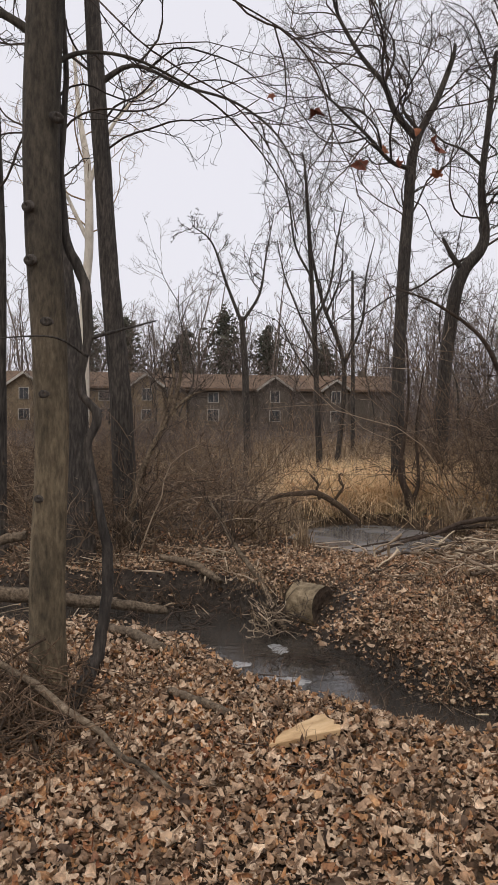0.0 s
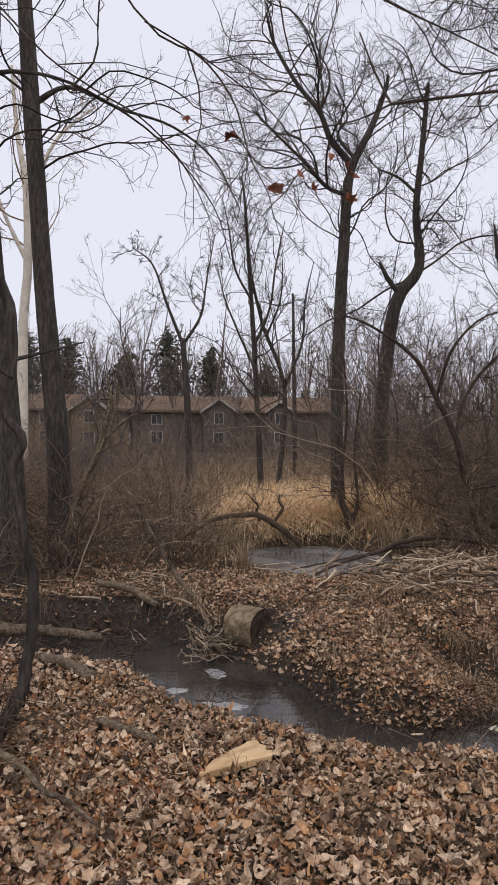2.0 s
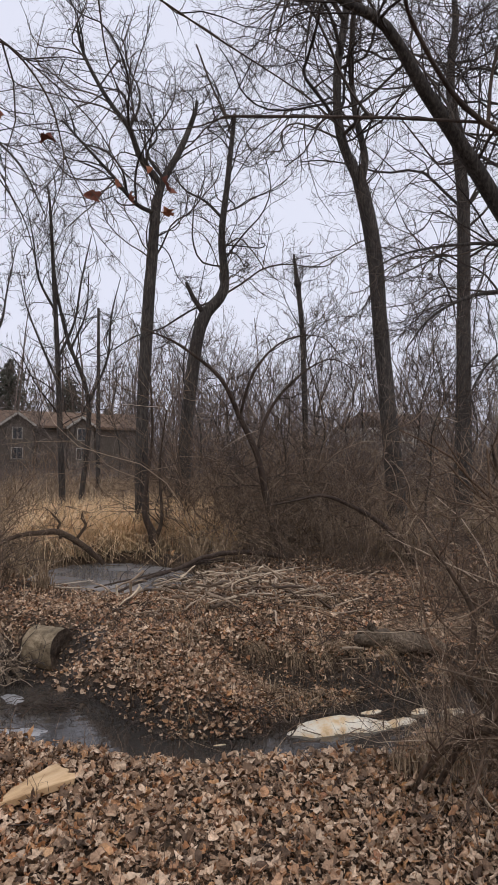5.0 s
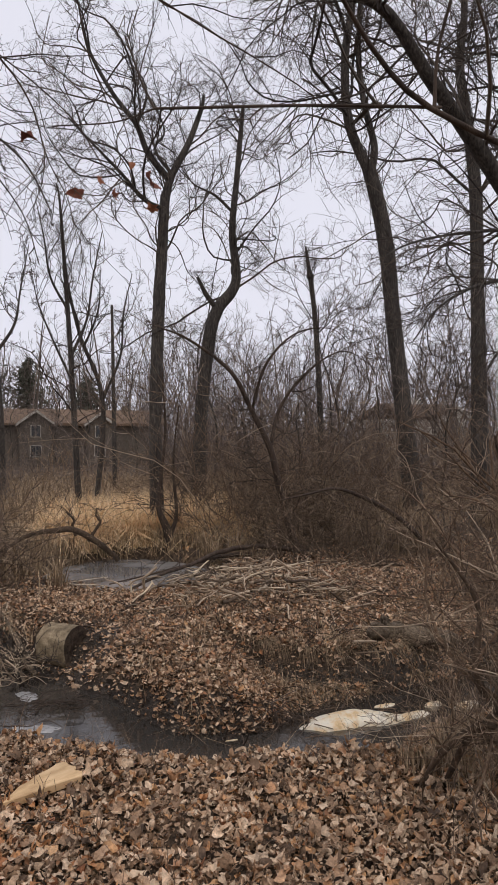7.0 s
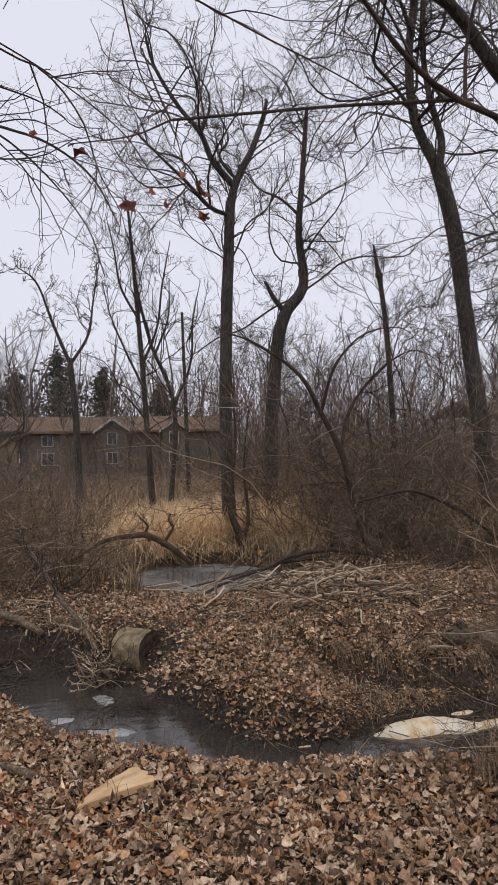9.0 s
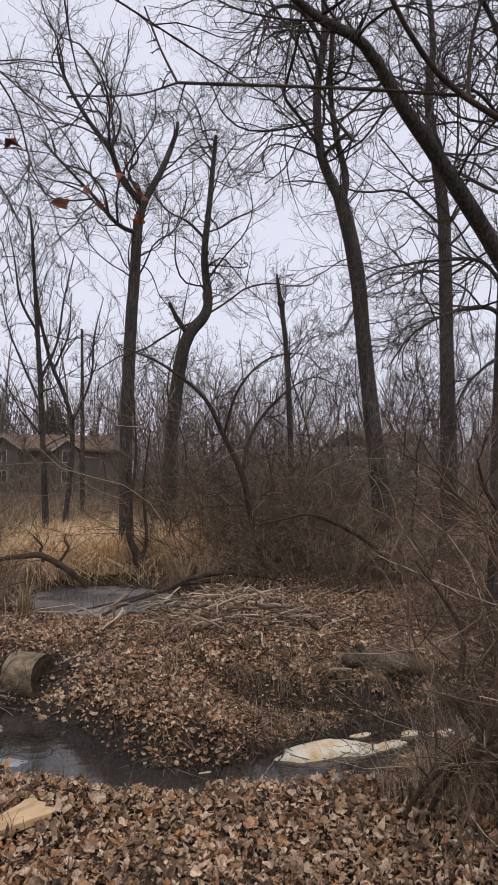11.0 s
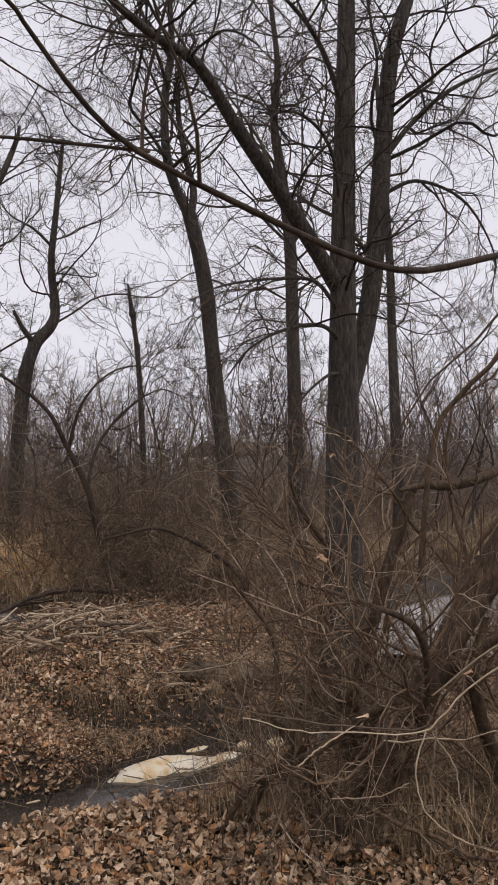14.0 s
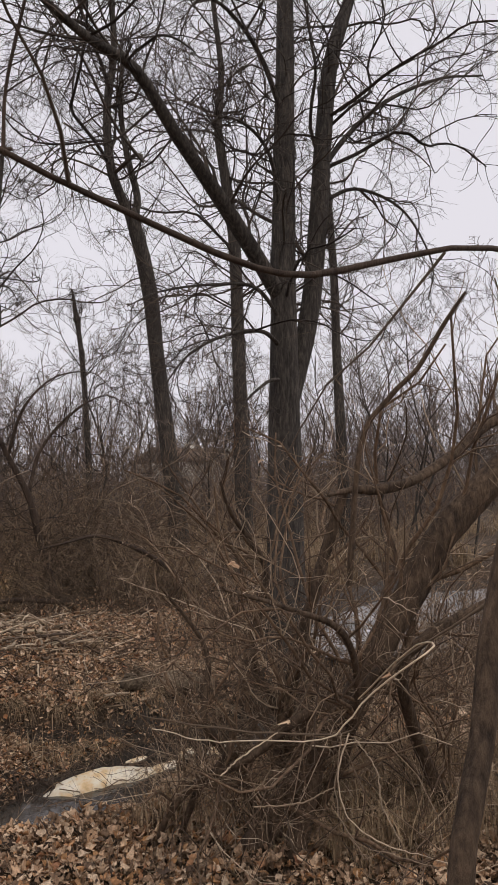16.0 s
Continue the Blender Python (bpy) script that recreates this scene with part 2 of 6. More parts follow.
def water_material(name, tint, scale, strength, gloss=0.05):
    m = bpy.data.materials.new(name)
    m.use_nodes = True
    n, l = m.node_tree.nodes, m.node_tree.links
    b = n["Principled BSDF"]
    b.inputs["Roughness"].default_value, b.inputs["IOR"].default_value = gloss, 1.33
    b.inputs["Specular IOR Level"].default_value = 1.0
    tc, mp, a, bp = n.new("ShaderNodeTexCoord"), n.new("ShaderNodeMapping"), n.new("ShaderNodeTexNoise"), n.new("ShaderNodeBump")
    mp.inputs["Scale"].default_value = (1, 2.2, 1)
    mp.inputs["Rotation"].default_value = (0, 0, radians(35))
    a.inputs["Scale"].default_value, a.inputs["Detail"].default_value = scale, 4
    l.new(tc.outputs["Object"], mp.inputs[0])
    l.new(mp.outputs[0], a.inputs["Vector"])
    l.new(a.outputs[0], bp.inputs["Height"])
    bp.inputs["Strength"].default_value, bp.inputs["Distance"].default_value = strength, 0.02
    l.new(bp.outputs[0], b.inputs["Normal"])
    ramp = n.new("ShaderNodeValToRGB")
    ramp.color_ramp.elements[0].position, ramp.color_ramp.elements[0].color = 0.35, (*[c * 0.6 for c in tint], 1)
    ramp.color_ramp.elements[1].position, ramp.color_ramp.elements[1].color = 0.7, (*[c * 1.5 for c in tint], 1)
    c2 = n.new("ShaderNodeTexNoise")
    c2.inputs["Scale"].default_value = 1.3
    l.new(tc.outputs["Object"], c2.inputs["Vector"])
    l.new(c2.outputs[0], ramp.inputs[0])
    l.new(ramp.outputs[0], b.inputs["Base Color"])
    return m


WATER = water_material("creek_water", (0.05, 0.043, 0.036), 5, 0.24, 0.03)
# The pale base colour stands in for sky reflected on the still pool.
POOLWATER = water_material("pool_sheen", (0.28, 0.265, 0.25), 5, 0.08, 0.1)
# Pale base colour for the backwater behind the brush.
PONDWATER = water_material("pond_pale", (0.4, 0.39, 0.38), 5, 0.06, 0.2)

# ---------------------------------------------------------------- mesh tools
RNG = np.random.default_rng(7)


def mesh_of(name, V, F, mats, smooth=True, index=None):
    V, F = np.asarray(V, np.float32).reshape(-1, 3), np.asarray(F, np.int32)
    me = bpy.data.meshes.new(name)
    me.vertices.add(len(V))
    me.vertices.foreach_set("co", V.ravel())
    k = F.shape[1]
    me.loops.add(F.size)
    me.loops.foreach_set("vertex_index", F.ravel())
    me.polygons.add(len(F))
    me.polygons.foreach_set("loop_start", np.arange(0, F.size, k, dtype=np.int32))
    me.polygons.foreach_set("use_smooth", np.full(len(F), smooth))
    for m in mats if isinstance(mats, (list, tuple)) else [mats]:
        me.materials.append(m)
    if index is not None:
        me.polygons.foreach_set("material_index", np.asarray(index, np.int32))
    me.update(calc_edges=True)
    me.validate()
    return me


def part(name, mesh, parent, label=""):
    ob = new(name, mesh)
    ob.parent = parent
    return tagged(ob, label)


def from_bm(name, bm, mat, smooth=False):
    me = bpy.data.meshes.new(name)
    bm.to_mesh(me)
    bm.free()
    me.materials.append(mat)
    if smooth:
        me.polygons.foreach_set("use_smooth", np.full(len(me.polygons), True))
    return me


def spline(pts, n):
    """A smooth curve of n points through the given rows (x, y, z, r)."""
    p = np.asarray(pts, float)
    q = np.vstack([2 * p[0] - p[1], p, 2 * p[-1] - p[-2]])
    u = np.linspace(0, len(p) - 1 - 1e-6, n)
    i, f = u.astype(int), (u % 1)[:, None]
    a, b, c, d = q[i], q[i + 1], q[i + 2], q[i + 3]
    return 0.5 * (2 * b + (c - a) * f + (2 * a - 5 * b + 4 * c - d) * f ** 2 + (3 * b - a - 3 * c + d) * f ** 3)


def unit(v):
    return v / np.maximum(np.linalg.norm(v, axis=-1, keepdims=True), 1e-9)


def tubes(P, R, sides=3, rough=0.0, cap=True):
    """Vertices and faces of tubes round the lines P (n, k, 3) with radii R (n, k)."""
    n, k, _ = P.shape
    T = unit(np.gradient(P, axis=1))
    steep = np.abs(T[:, :, 2]).mean(1) > 0.75
    ref = np.where(steep[:, None], [[1.0, 0.05, 0]], [[0.05, 0.03, 1.0]])[:, None]
    A = unit(np.cross(T, np.broadcast_to(ref, T.shape)))
    B = np.cross(T, A)
    ang = np.arange(sides) * 2 * np.pi / sides
    RR = np.broadcast_to(R[:, :, None], (n, k, sides)).copy()
    if rough:
        ph = RNG.uniform(0, 6.28, (n, 1, 4))
        s = np.arange(k)[None, :, None]
        RR *= 1 + rough * (np.sin(2 * ang + ph[:, :, :1] + s * 0.35) * 0.5 + np.sin(3 * ang + ph[:, :, 1:2] - s * 0.5) * 0.4 + np.sin(5 * ang + ph[:, :, 2:3] + s * 0.9) * 0.3)
        RR *= 1 + rough * 0.5 * RNG.uniform(-1, 1, RR.shape)
    V = P[:, :, None] + RR[..., None] * (A[:, :, None] * np.cos(ang)[:, None] + B[:, :, None] * np.sin(ang)[:, None])
    j = np.arange(sides)
    i0 = (np.arange(n) * k * sides)[:, None, None] + (np.arange(k - 1) * sides)[None, :, None]
    F = np.stack([i0 + j, i0 + (j + 1) % sides, i0 + sides + (j + 1) % sides, i0 + sides + j], -1).reshape(-1, 4)
    return V.reshape(-1, 3), F


def grow(P, R, per, length, spread=(0.5, 1.1), up=0.15, k=5, s0=0.25, wob=0.22, thin=0.55, rmin=0.003, rng=RNG, rel=True):
    """Side branches on the lines P: new lines and radii."""
    n, kk, _ = P.shape
    m = n * per
    idx = np.repeat(np.arange(n), per)
    s = rng.uniform(s0, 0.99, m) * (kk - 1)
    i = np.minimum(s.astype(int), kk - 2)
    f = (s - i)[:, None]
    base = P[idx, i] * (1 - f) + P[idx, i + 1] * f
    tan = unit(P[idx, i + 1] - P[idx, i])
    rad = R[idx, i] * (1 - f[:, 0]) + R[idx, i + 1] * f[:, 0]
    side = unit(np.cross(tan, rng.normal(size=(m, 3))))
    a = rng.uniform(*spread, m)[:, None]
    d = unit(tan * np.cos(a) + side * np.sin(a) + [0, 0, up])
    plen = np.linalg.norm(np.diff(P, axis=1), axis=2).sum(1)[idx]
    L = (length * (plen if rel else 1)) * (1.15 - 0.75 * s / (kk - 1)) * rng.uniform(0.55, 1.25, m)
    Q = np.empty((m, k, 3))
    Q[:, 0] = base
    for q in range(1, k):
        d = unit(d + rng.normal(size=(m, 3)) * wob + [0, 0, up * 0.35])
        Q[:, q] = Q[:, q - 1] + d * (L / (k - 1))[:, None]
    r0 = np.maximum(np.minimum(rad * thin, L * 0.0085 + 0.001), rmin)
    return Q, r0[:, None] * np.linspace(1, 0.35, k)


def eased(P, R, n):
    """The lines P and radii R drawn again through n points each, as smooth curves."""
    A = np.concatenate([P, R[..., None]], -1)
    q = np.concatenate([2 * A[:, :1] - A[:, 1:2], A, 2 * A[:, -1:] - A[:, -2:-1]], 1)
    u = np.linspace(0, A.shape[1] - 1 - 1e-6, n)
    i, f = u.astype(int), (u % 1)[None, :, None]
    a, e, g, h = q[:, i], q[:, i + 1], q[:, i + 2], q[:, i + 3]
    o = 0.5 * (2 * e + (g - a) * f + (2 * a - 5 * e + 4 * g - h) * f ** 2 + (3 * e - a - 3 * g + h) * f ** 3)
    return o[..., :3], np.maximum(o[..., 3], 0.0005)


def lines_of(pts, n=10):
    c = spline(pts, n)
    return c[None, :, :3], c[None, :, 3]


def merged(name, groups, mat, sides=3, smooth=True):
    """One mesh from several (P, R) sets."""
    VV, FF, o = [], [], 0
    for P, R in groups:
        V, F = tubes(P, R, sides)
        VV.append(V)
        FF.append(F + o)
        o += len(V)
    return mesh_of(name, np.vstack(VV), np.vstack(FF), mat, smooth)


def joined(sets, n=10):
    """Lines and radii of several limbs, each resampled to n points."""
    c = [spline(s, n) for s in sets]
    return np.stack([q[:, :3] for q in c]), np.stack([q[:, 3] for q in c])


def tree(label, trunk, limbs=(), mat=BARK, twig=TWIG, per=(7, 6, 5), length=(0.8, 0.55, 0.5), up=0.12, flare=1.3, crown=True, sides=14, name="tree", group="", s0=0.45, rmin=0.0042, trunk_per=8, seed=1, down=None, wob=0.38, fine=4, limb_sides=9):
    """A bare tree: trunk and limbs through the given rows (x, y, z, r), with three orders of twigs."""
    rng = np.random.default_rng(seed)
    base = np.array([trunk[0][0], trunk[0][1], 0 if down is None else down])
    root = tagged(new(name), label, "tree", group)
    root.location = base
    rows = list(trunk)
    foot = min(-0.15, float(ground_z(trunk[0][0], trunk[0][1])) - 0.1)
    if trunk[0][2] > 0.3:
        lean = (np.array(trunk[1][:3]) - np.array(trunk[0][:3]))
        lean = lean / max(lean[2], 0.1) * trunk[0][2]
        rows = [(trunk[0][0] - lean[0] * 0.6, trunk[0][1], foot, trunk[0][3] * 1.12)] + rows
    else:
        rows[0] = (*rows[0][:2], foot, rows[0][3])
    off = np.array([*base, 0])
    c = spline(np.array(rows) - off, 36 if limb_sides > 5 else 16)
    c[:, 3] *= 0.86
    c[:, 3] *= 1 + (flare - 1) * np.exp(-np.maximum(c[:, 2], 0) / 0.22)
    V, F = tubes(c[None, :, :3], c[None, :, 3], sides, 0.05)
    part("trunk", mesh_of("trunk", V, F, mat), root)
    for lim in limbs:
        q = spline(np.array(lim) - off, 22 if limb_sides > 5 else 9)
        q[:, 3] *= 0.86
        V, F = tubes(q[None, :, :3], q[None, :, 3], limb_sides, 0.05)
        part("limb", mesh_of("limb", V, F, mat), root)
    if crown:
        sets = [np.array(l) - off for l in limbs]
        P1s, R1s = [], []
        if sets:
            P, R = joined(sets)
            Q, r = grow(P, R, per[0], length[0], up=up, k=7, s0=0.2, wob=wob, rmin=rmin * 1.6, rng=rng)
            P1s.append(Q), R1s.append(r)
        Q, r = grow(c[None, :, :3], c[None, :, 3], trunk_per, length[0] * 0.45, up=up, k=7, s0=s0, wob=wob, rmin=rmin * 1.6, rng=rng, spread=(0.7, 1.3))
        P1s.append(Q), R1s.append(r)
        P1, R1 = np.vstack(P1s), np.vstack(R1s)
        if limb_sides > 5:
            P1, R1 = eased(P1, R1, 14)
        P2, R2 = grow(P1, R1, per[1], length[1], up=up, k=5, wob=wob * 1.1, rmin=rmin, rng=rng)
        if limb_sides > 5 and max(rmin, 0) < 0.004:
            P2, R2 = eased(P2, R2, 9)
        P3, R3 = grow(P2, R2, per[2], length[2], up=up * 0.6, k=fine, wob=wob * 1.2, rmin=rmin * 0.7, rng=rng)
        tagged(part("crown", merged("crown", [(P1, R1), (P2, R2), (P3, R3)], twig), root, "fine leafless branches and twigs"), kind="stuff")
    return root


def bush_mesh(name, seed, stems, height, spread, mat, r=0.009, per=(6, 5), arch=0.5, wob=0.24, split=0):
    rng = np.random.default_rng(seed)
    k = 10
    a = rng.uniform(0, 6.28, stems)
    d = unit(np.stack([np.cos(a) * rng.uniform(0.1, spread, stems), np.sin(a) * rng.uniform(0.1, spread, stems), np.ones(stems)], -1))
    L = height * rng.uniform(0.55, 1.25, stems)
    P = np.empty((stems, k, 3))
    P[:, 0] = rng.normal(size=(stems, 3)) * [0.22, 0.22, 0] + [0, 0, -0.05]
    for q in range(1, k):
        d = unit(d + rng.normal(size=(stems, 3)) * wob + np.stack([np.cos(a), np.sin(a), -0.6 * np.ones(stems)], -1) * arch * 0.22 * q / k)
        P[:, q] = P[:, q - 1] + d * (L / (k - 1))[:, None]
    R = (r * rng.uniform(0.5, 1.3, stems))[:, None] * np.linspace(1, 0.3, k)
    P2, R2 = grow(P, R, per[0], 0.42, up=0.1, k=5, s0=0.15, rmin=r * 0.42, rng=rng)
    P3, R3 = grow(P2, R2, per[1], 0.5, up=0.05, k=3, s0=0.15, rmin=r * 0.32, rng=rng, wob=0.35)
    if split:
        q = np.argsort(-R[:, 0])
        return [merged("stem", [(P[i:i + 1], R[i:i + 1])], mat, 5) for i in q[:split]], merged(name, [(P[q[split:]], R[q[split:]]), (P2, R2), (P3, R3)], mat)
    return merged(name, [(P, R), (P2, R2), (P3, R3)], mat)


# ---------------------------------------------------------------- the ground
NEAR_X = (-60, -8, -2, -0.6, 0.1, 0.3, 0.5, 0.92, 1.2, 1.47, 2.1, 2.8, 4, 6, 9, 60)
NEAR_Y = (9, 6.6, 6.4, 6.2, 5.8, 5.2, 4.85, 4.5, 4.2, 3.95, 3.88, 3.9, 4.15, 4.7, 5.2, 12)
FAR_X = (-60, -8, -2, -0.34, 0.45, 0.94, 1.3, 1.5, 1.62, 1.7, 1.85, 2.05, 2.6, 3.0, 3.4, 4, 6, 9, 60)
FAR_Y = (11, 8.2, 8.2, 8.15, 7.85, 7.2, 6.5, 6.15, 5.75, 5.3, 5.12, 5.04, 4.98, 5.12, 5.3, 5.3, 5.9, 6.7, 14)
POOL = (2.8, 10.5, 1.2, 1.5)
POND = (10.4, 6.7, 3.5, 2.0)


def sstep(a, b, v):
    t = np.clip((v - a) / (b - a), 0, 1)
    return t * t * (3 - 2 * t)


def bumps(x, y):
    return 0.5 * np.sin(1.7 * x + 0.6 * y) * np.sin(1.3 * y - 0.5 * x) + 0.3 * np.sin(4.1 * x + 1.1) * np.sin(3.7 * y + 0.4) + 0.2 * np.sin(9.3 * x + 2 * y) * np.sin(8.1 * y - x)


def ring(x, y, e):
    return np.hypot((x - e[0]) / e[2], (y - e[1]) / e[3]) + 0.06 * np.sin(3 * np.arctan2(y - e[1], x - e[0]) + 1)


def bank(x, y):
    """How far inside the creek a place lies, from 0 on dry land to 1 in the bed."""
    wig = 0.06 * np.sin(5.1 * x + 2.3 * y) + 0.03 * np.sin(13 * x - 5 * y)
    dn, df = y + wig - np.interp(x, NEAR_X, NEAR_Y), np.interp(x, FAR_X, FAR_Y) - y + wig
    return np.minimum(sstep(-0.42, 0.3, dn), sstep(-0.4, 0.2, df)), -df


def shelf(x, y):
    """The low muddy shelf at the water below the cut log."""
    return np.exp(-(((x - 1.34) / 0.48) ** 2 + ((y - 6.95) / 0.42) ** 2))


SCARP_X = (-3, -0.6, 0.0, 0.5, 0.85, 1.1, 2.3, 2.55, 2.8, 3.0, 3.3, 3.7, 4.6, 6)
SCARP_Y = (8.5, 8.25, 8.1, 7.9, 7.55, 7.3, 6.8, 6.4, 6.05, 5.82, 5.7, 5.62, 5.75, 6.2)
SCARP_W = (0.4, 1, 1, 1, 0.9, 0, 0, 0.25, 0.8, 1, 1, 1, 0.7, 0)


def scarp(x, y):
    """The cut bank: 0 on the mud below it, 1 on the turf above, and how much of a cut there is."""
    wig = 0.07 * np.sin(4.3 * x + 1) + 0.04 * np.sin(11 * x) + 0.02 * np.sin(27 * x + 3 * y)
    return sstep(-0.07, 0.07, y - np.interp(x, SCARP_X, SCARP_Y) - wig), np.interp(x, SCARP_X, SCARP_W)


def ground_z(x, y):
    x, y = np.asarray(x, float), np.asarray(y, float)
    m, beyond = bank(x, y)
    level = np.where(beyond > 0, -0.24 * (1 - sstep(0, 1.6, beyond)), 0)
    level = level - 0.12 * np.exp(-(((x - 2.6) / 1.0) ** 2 + ((y - 8.9) / 0.9) ** 2)) + 0.13 * np.exp(-(((x - 3.7) / 1.2) ** 2 + ((y - 7.8) / 0.9) ** 2))
    level = level - 0.2 * shelf(x, y)
    up, cut = scarp(x, y)
    cut = cut * (beyond > -0.9) * (1 - sstep(0.9, 1.6, beyond))
    level = level + cut * ((-0.41 - level) * (1 - up) + (np.maximum(level, -0.1) - level) * up)
    m = m * (1 - cut * up)
    z = level * (1 - m) - 0.85 * m
    z = z + 0.025 * np.sin(17 * x + 5 * y) * np.sin(14 * y - 6 * x) * sstep(0.05, 0.3, m + cut * (1 - up))
    z = z - 0.45 * (1 - sstep(0.86, 1.1, ring(x, y, POOL))) - 0.7 * (1 - sstep(0.7, 1.1, ring(x, y, POND)))
    amp = 0.035 + 0.1 * sstep(14, 40, np.hypot(x, y))
    return z + amp * bumps(x, y) * (1 - 0.4 * m)


def make_ground():
    n = 440
    u = np.linspace(-1, 1, n)
    x = 2.2 + 1.8 * np.sinh(u * 5.9)
    y = 6.2 + 1.8 * np.sinh(u * 5.9)
    X, Y = np.meshgrid(x, y)
    V = np.stack([X, Y, ground_z(X, Y)], -1).reshape(-1, 3)
    i = (np.arange(n - 1)[:, None] * n + np.arange(n - 1)[None]).ravel()
    F = np.stack([i, i + 1, i + n + 1, i + n], -1)
    x, y = V[:, 0], V[:, 1]
    m, beyond = bank(x, y)
    band = sstep(-0.4, -0.1, beyond) * (1 - sstep(0.1, 0.55 + 0.15 * np.sin(3.7 * x), beyond)) * (np.abs(x) < 9)
    wet = np.maximum.reduce([sstep(0.3, 0.65, m), band, np.minimum(shelf(x, y) * 1.3, 1), (1 - scarp(x, y)[0]) * scarp(x, y)[1] * (beyond > -0.9), 1 - sstep(0.9, 1.06, ring(x, y, POOL)), 1 - sstep(0.95, 1.12, ring(x, y, POND))])
    me = mesh_of("ground", V, F, SOIL)
    me.attributes.new("wet", "FLOAT", "POINT").data.foreach_set("value", wet.astype(np.float32))
    ob = new("ground", me)
    return tagged(ob, "woodland floor of brown leaf mould with muddy creek banks", "ground", kind="structure")


ground = make_ground()


def water_sheet(name, label, x0, x1, y0, y1, z, mat, e=None, n=40):
    if e:
        a = np.linspace(0, 2 * np.pi, 48, endpoint=False)
        V = [(e[0], e[1], z)] + [(e[0] + 1.12 * e[2] * np.cos(t), e[1] + 1.12 * e[3] * np.sin(t), z) for t in a]
        F = [(0, i + 1, (i + 1) % 48 + 1) for i in range(48)]
    else:
        V = [(x0, y0, z), (x1, y0, z), (x1, y1, z), (x0, y1, z)]
        F = [(0, 1, 2, 3)]
    return tagged(new(name, mesh_of(name, V, F, mat)), label, "water", kind="structure")


water_sheet("water_creek", "dark shallow creek water reflecting the grey sky", -14, 14, 3.2, 10, -0.45, WATER)
water_sheet("water_pool", "still pool behind a stick dam, sky sheen in its pale colour", 0, 0, 0, 0, -0.16, POOLWATER, POOL)
water_sheet("water_pond", "pale still backwater seen through brush", 0, 0, 0, 0, -0.3, PONDWATER, POND)

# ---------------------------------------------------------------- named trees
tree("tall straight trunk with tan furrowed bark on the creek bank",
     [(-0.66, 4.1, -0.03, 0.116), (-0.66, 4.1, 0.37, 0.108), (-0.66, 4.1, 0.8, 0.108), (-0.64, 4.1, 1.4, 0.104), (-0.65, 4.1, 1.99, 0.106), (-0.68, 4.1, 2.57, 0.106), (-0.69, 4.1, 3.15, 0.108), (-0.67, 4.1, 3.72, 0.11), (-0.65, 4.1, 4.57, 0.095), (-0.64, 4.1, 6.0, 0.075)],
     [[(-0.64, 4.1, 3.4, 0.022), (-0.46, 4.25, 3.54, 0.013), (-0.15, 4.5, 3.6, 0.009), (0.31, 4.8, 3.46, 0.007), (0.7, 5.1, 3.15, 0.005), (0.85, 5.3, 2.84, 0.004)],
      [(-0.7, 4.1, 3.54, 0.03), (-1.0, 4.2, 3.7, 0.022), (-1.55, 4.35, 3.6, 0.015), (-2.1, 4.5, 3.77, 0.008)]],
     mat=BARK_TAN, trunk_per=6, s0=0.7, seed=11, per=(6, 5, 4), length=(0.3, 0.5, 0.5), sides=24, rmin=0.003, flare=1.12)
tree("slim dark trunk at the back of the bank",
     [(-2.06, 9.2, 0.19, 0.12), (-2.04, 9.2, 1.92, 0.106), (-2.03, 9.2, 3.24, 0.099), (-2.06, 9.2, 4.35, 0.092), (-2.1, 9.2, 5.85, 0.079), (-2.11, 9.2, 7.13, 0.065)], seed=28, trunk_per=12, s0=0.45)
tree("leaning dark trunk behind the tan tree",
     [(-1.08, 9.0, 0.06, 0.177), (-1.1, 9.0, 1.16, 0.157), (-1.17, 9.0, 2.33, 0.149), (-1.29, 9.0, 3.42, 0.129), (-1.36, 9.0, 4.37, 0.116), (-1.38, 9.0, 5.13, 0.109), (-1.46, 9.0, 6.5, 0.089), (-1.5, 9, 8, 0.06)], seed=12, trunk_per=12, s0=0.55)
tree("tall slender dark straight trunk on the far bank",
     [(-0.58, 9.6, 0.02, 0.176), (-0.66, 9.6, 1.83, 0.154), (-0.79, 9.6, 3.21, 0.139), (-0.88, 9.6, 4.58, 0.124), (-0.97, 9.6, 5.93, 0.116), (-1.03, 9.6, 6.93, 0.102), (-1.09, 9.6, 8.58, 0.074)],
     [[(-0.94, 9.6, 5.6, 0.05), (-0.5, 9.5, 5.8, 0.03), (0.1, 9.3, 5.5, 0.022), (0.7, 9.2, 5.3, 0.017), (1.2, 9.1, 4.9, 0.014), (1.5, 9.0, 4.3, 0.007)]],
     seed=13, trunk_per=14, s0=0.5, per=(8, 6, 4))
tree("pale sycamore with whitish upper limbs",
     [(-3.0, 26.0, 1.07, 0.226), (-2.97, 26.0, 5.2, 0.187), (-2.82, 26.0, 7.25, 0.168), (-2.87, 26.0, 9.64, 0.14), (-3.15, 26.0, 11.47, 0.093), (-3.33, 26.0, 13.64, 0.055)],
     [[(-2.84, 26.0, 9.09, 0.093), (-2.23, 26.0, 10.77, 0.075), (-1.59, 26.0, 11.72, 0.056), (-0.66, 26.0, 12.5, 0.028)],
      [(-2.9, 26.0, 7.4, 0.09), (-3.6, 26.2, 8.9, 0.07), (-4.2, 26.3, 10.6, 0.05), (-4.5, 26.3, 12.2, 0.03)]], mat=BARK_PALE, twig=TWIG_TAN, seed=14, rmin=0.008)
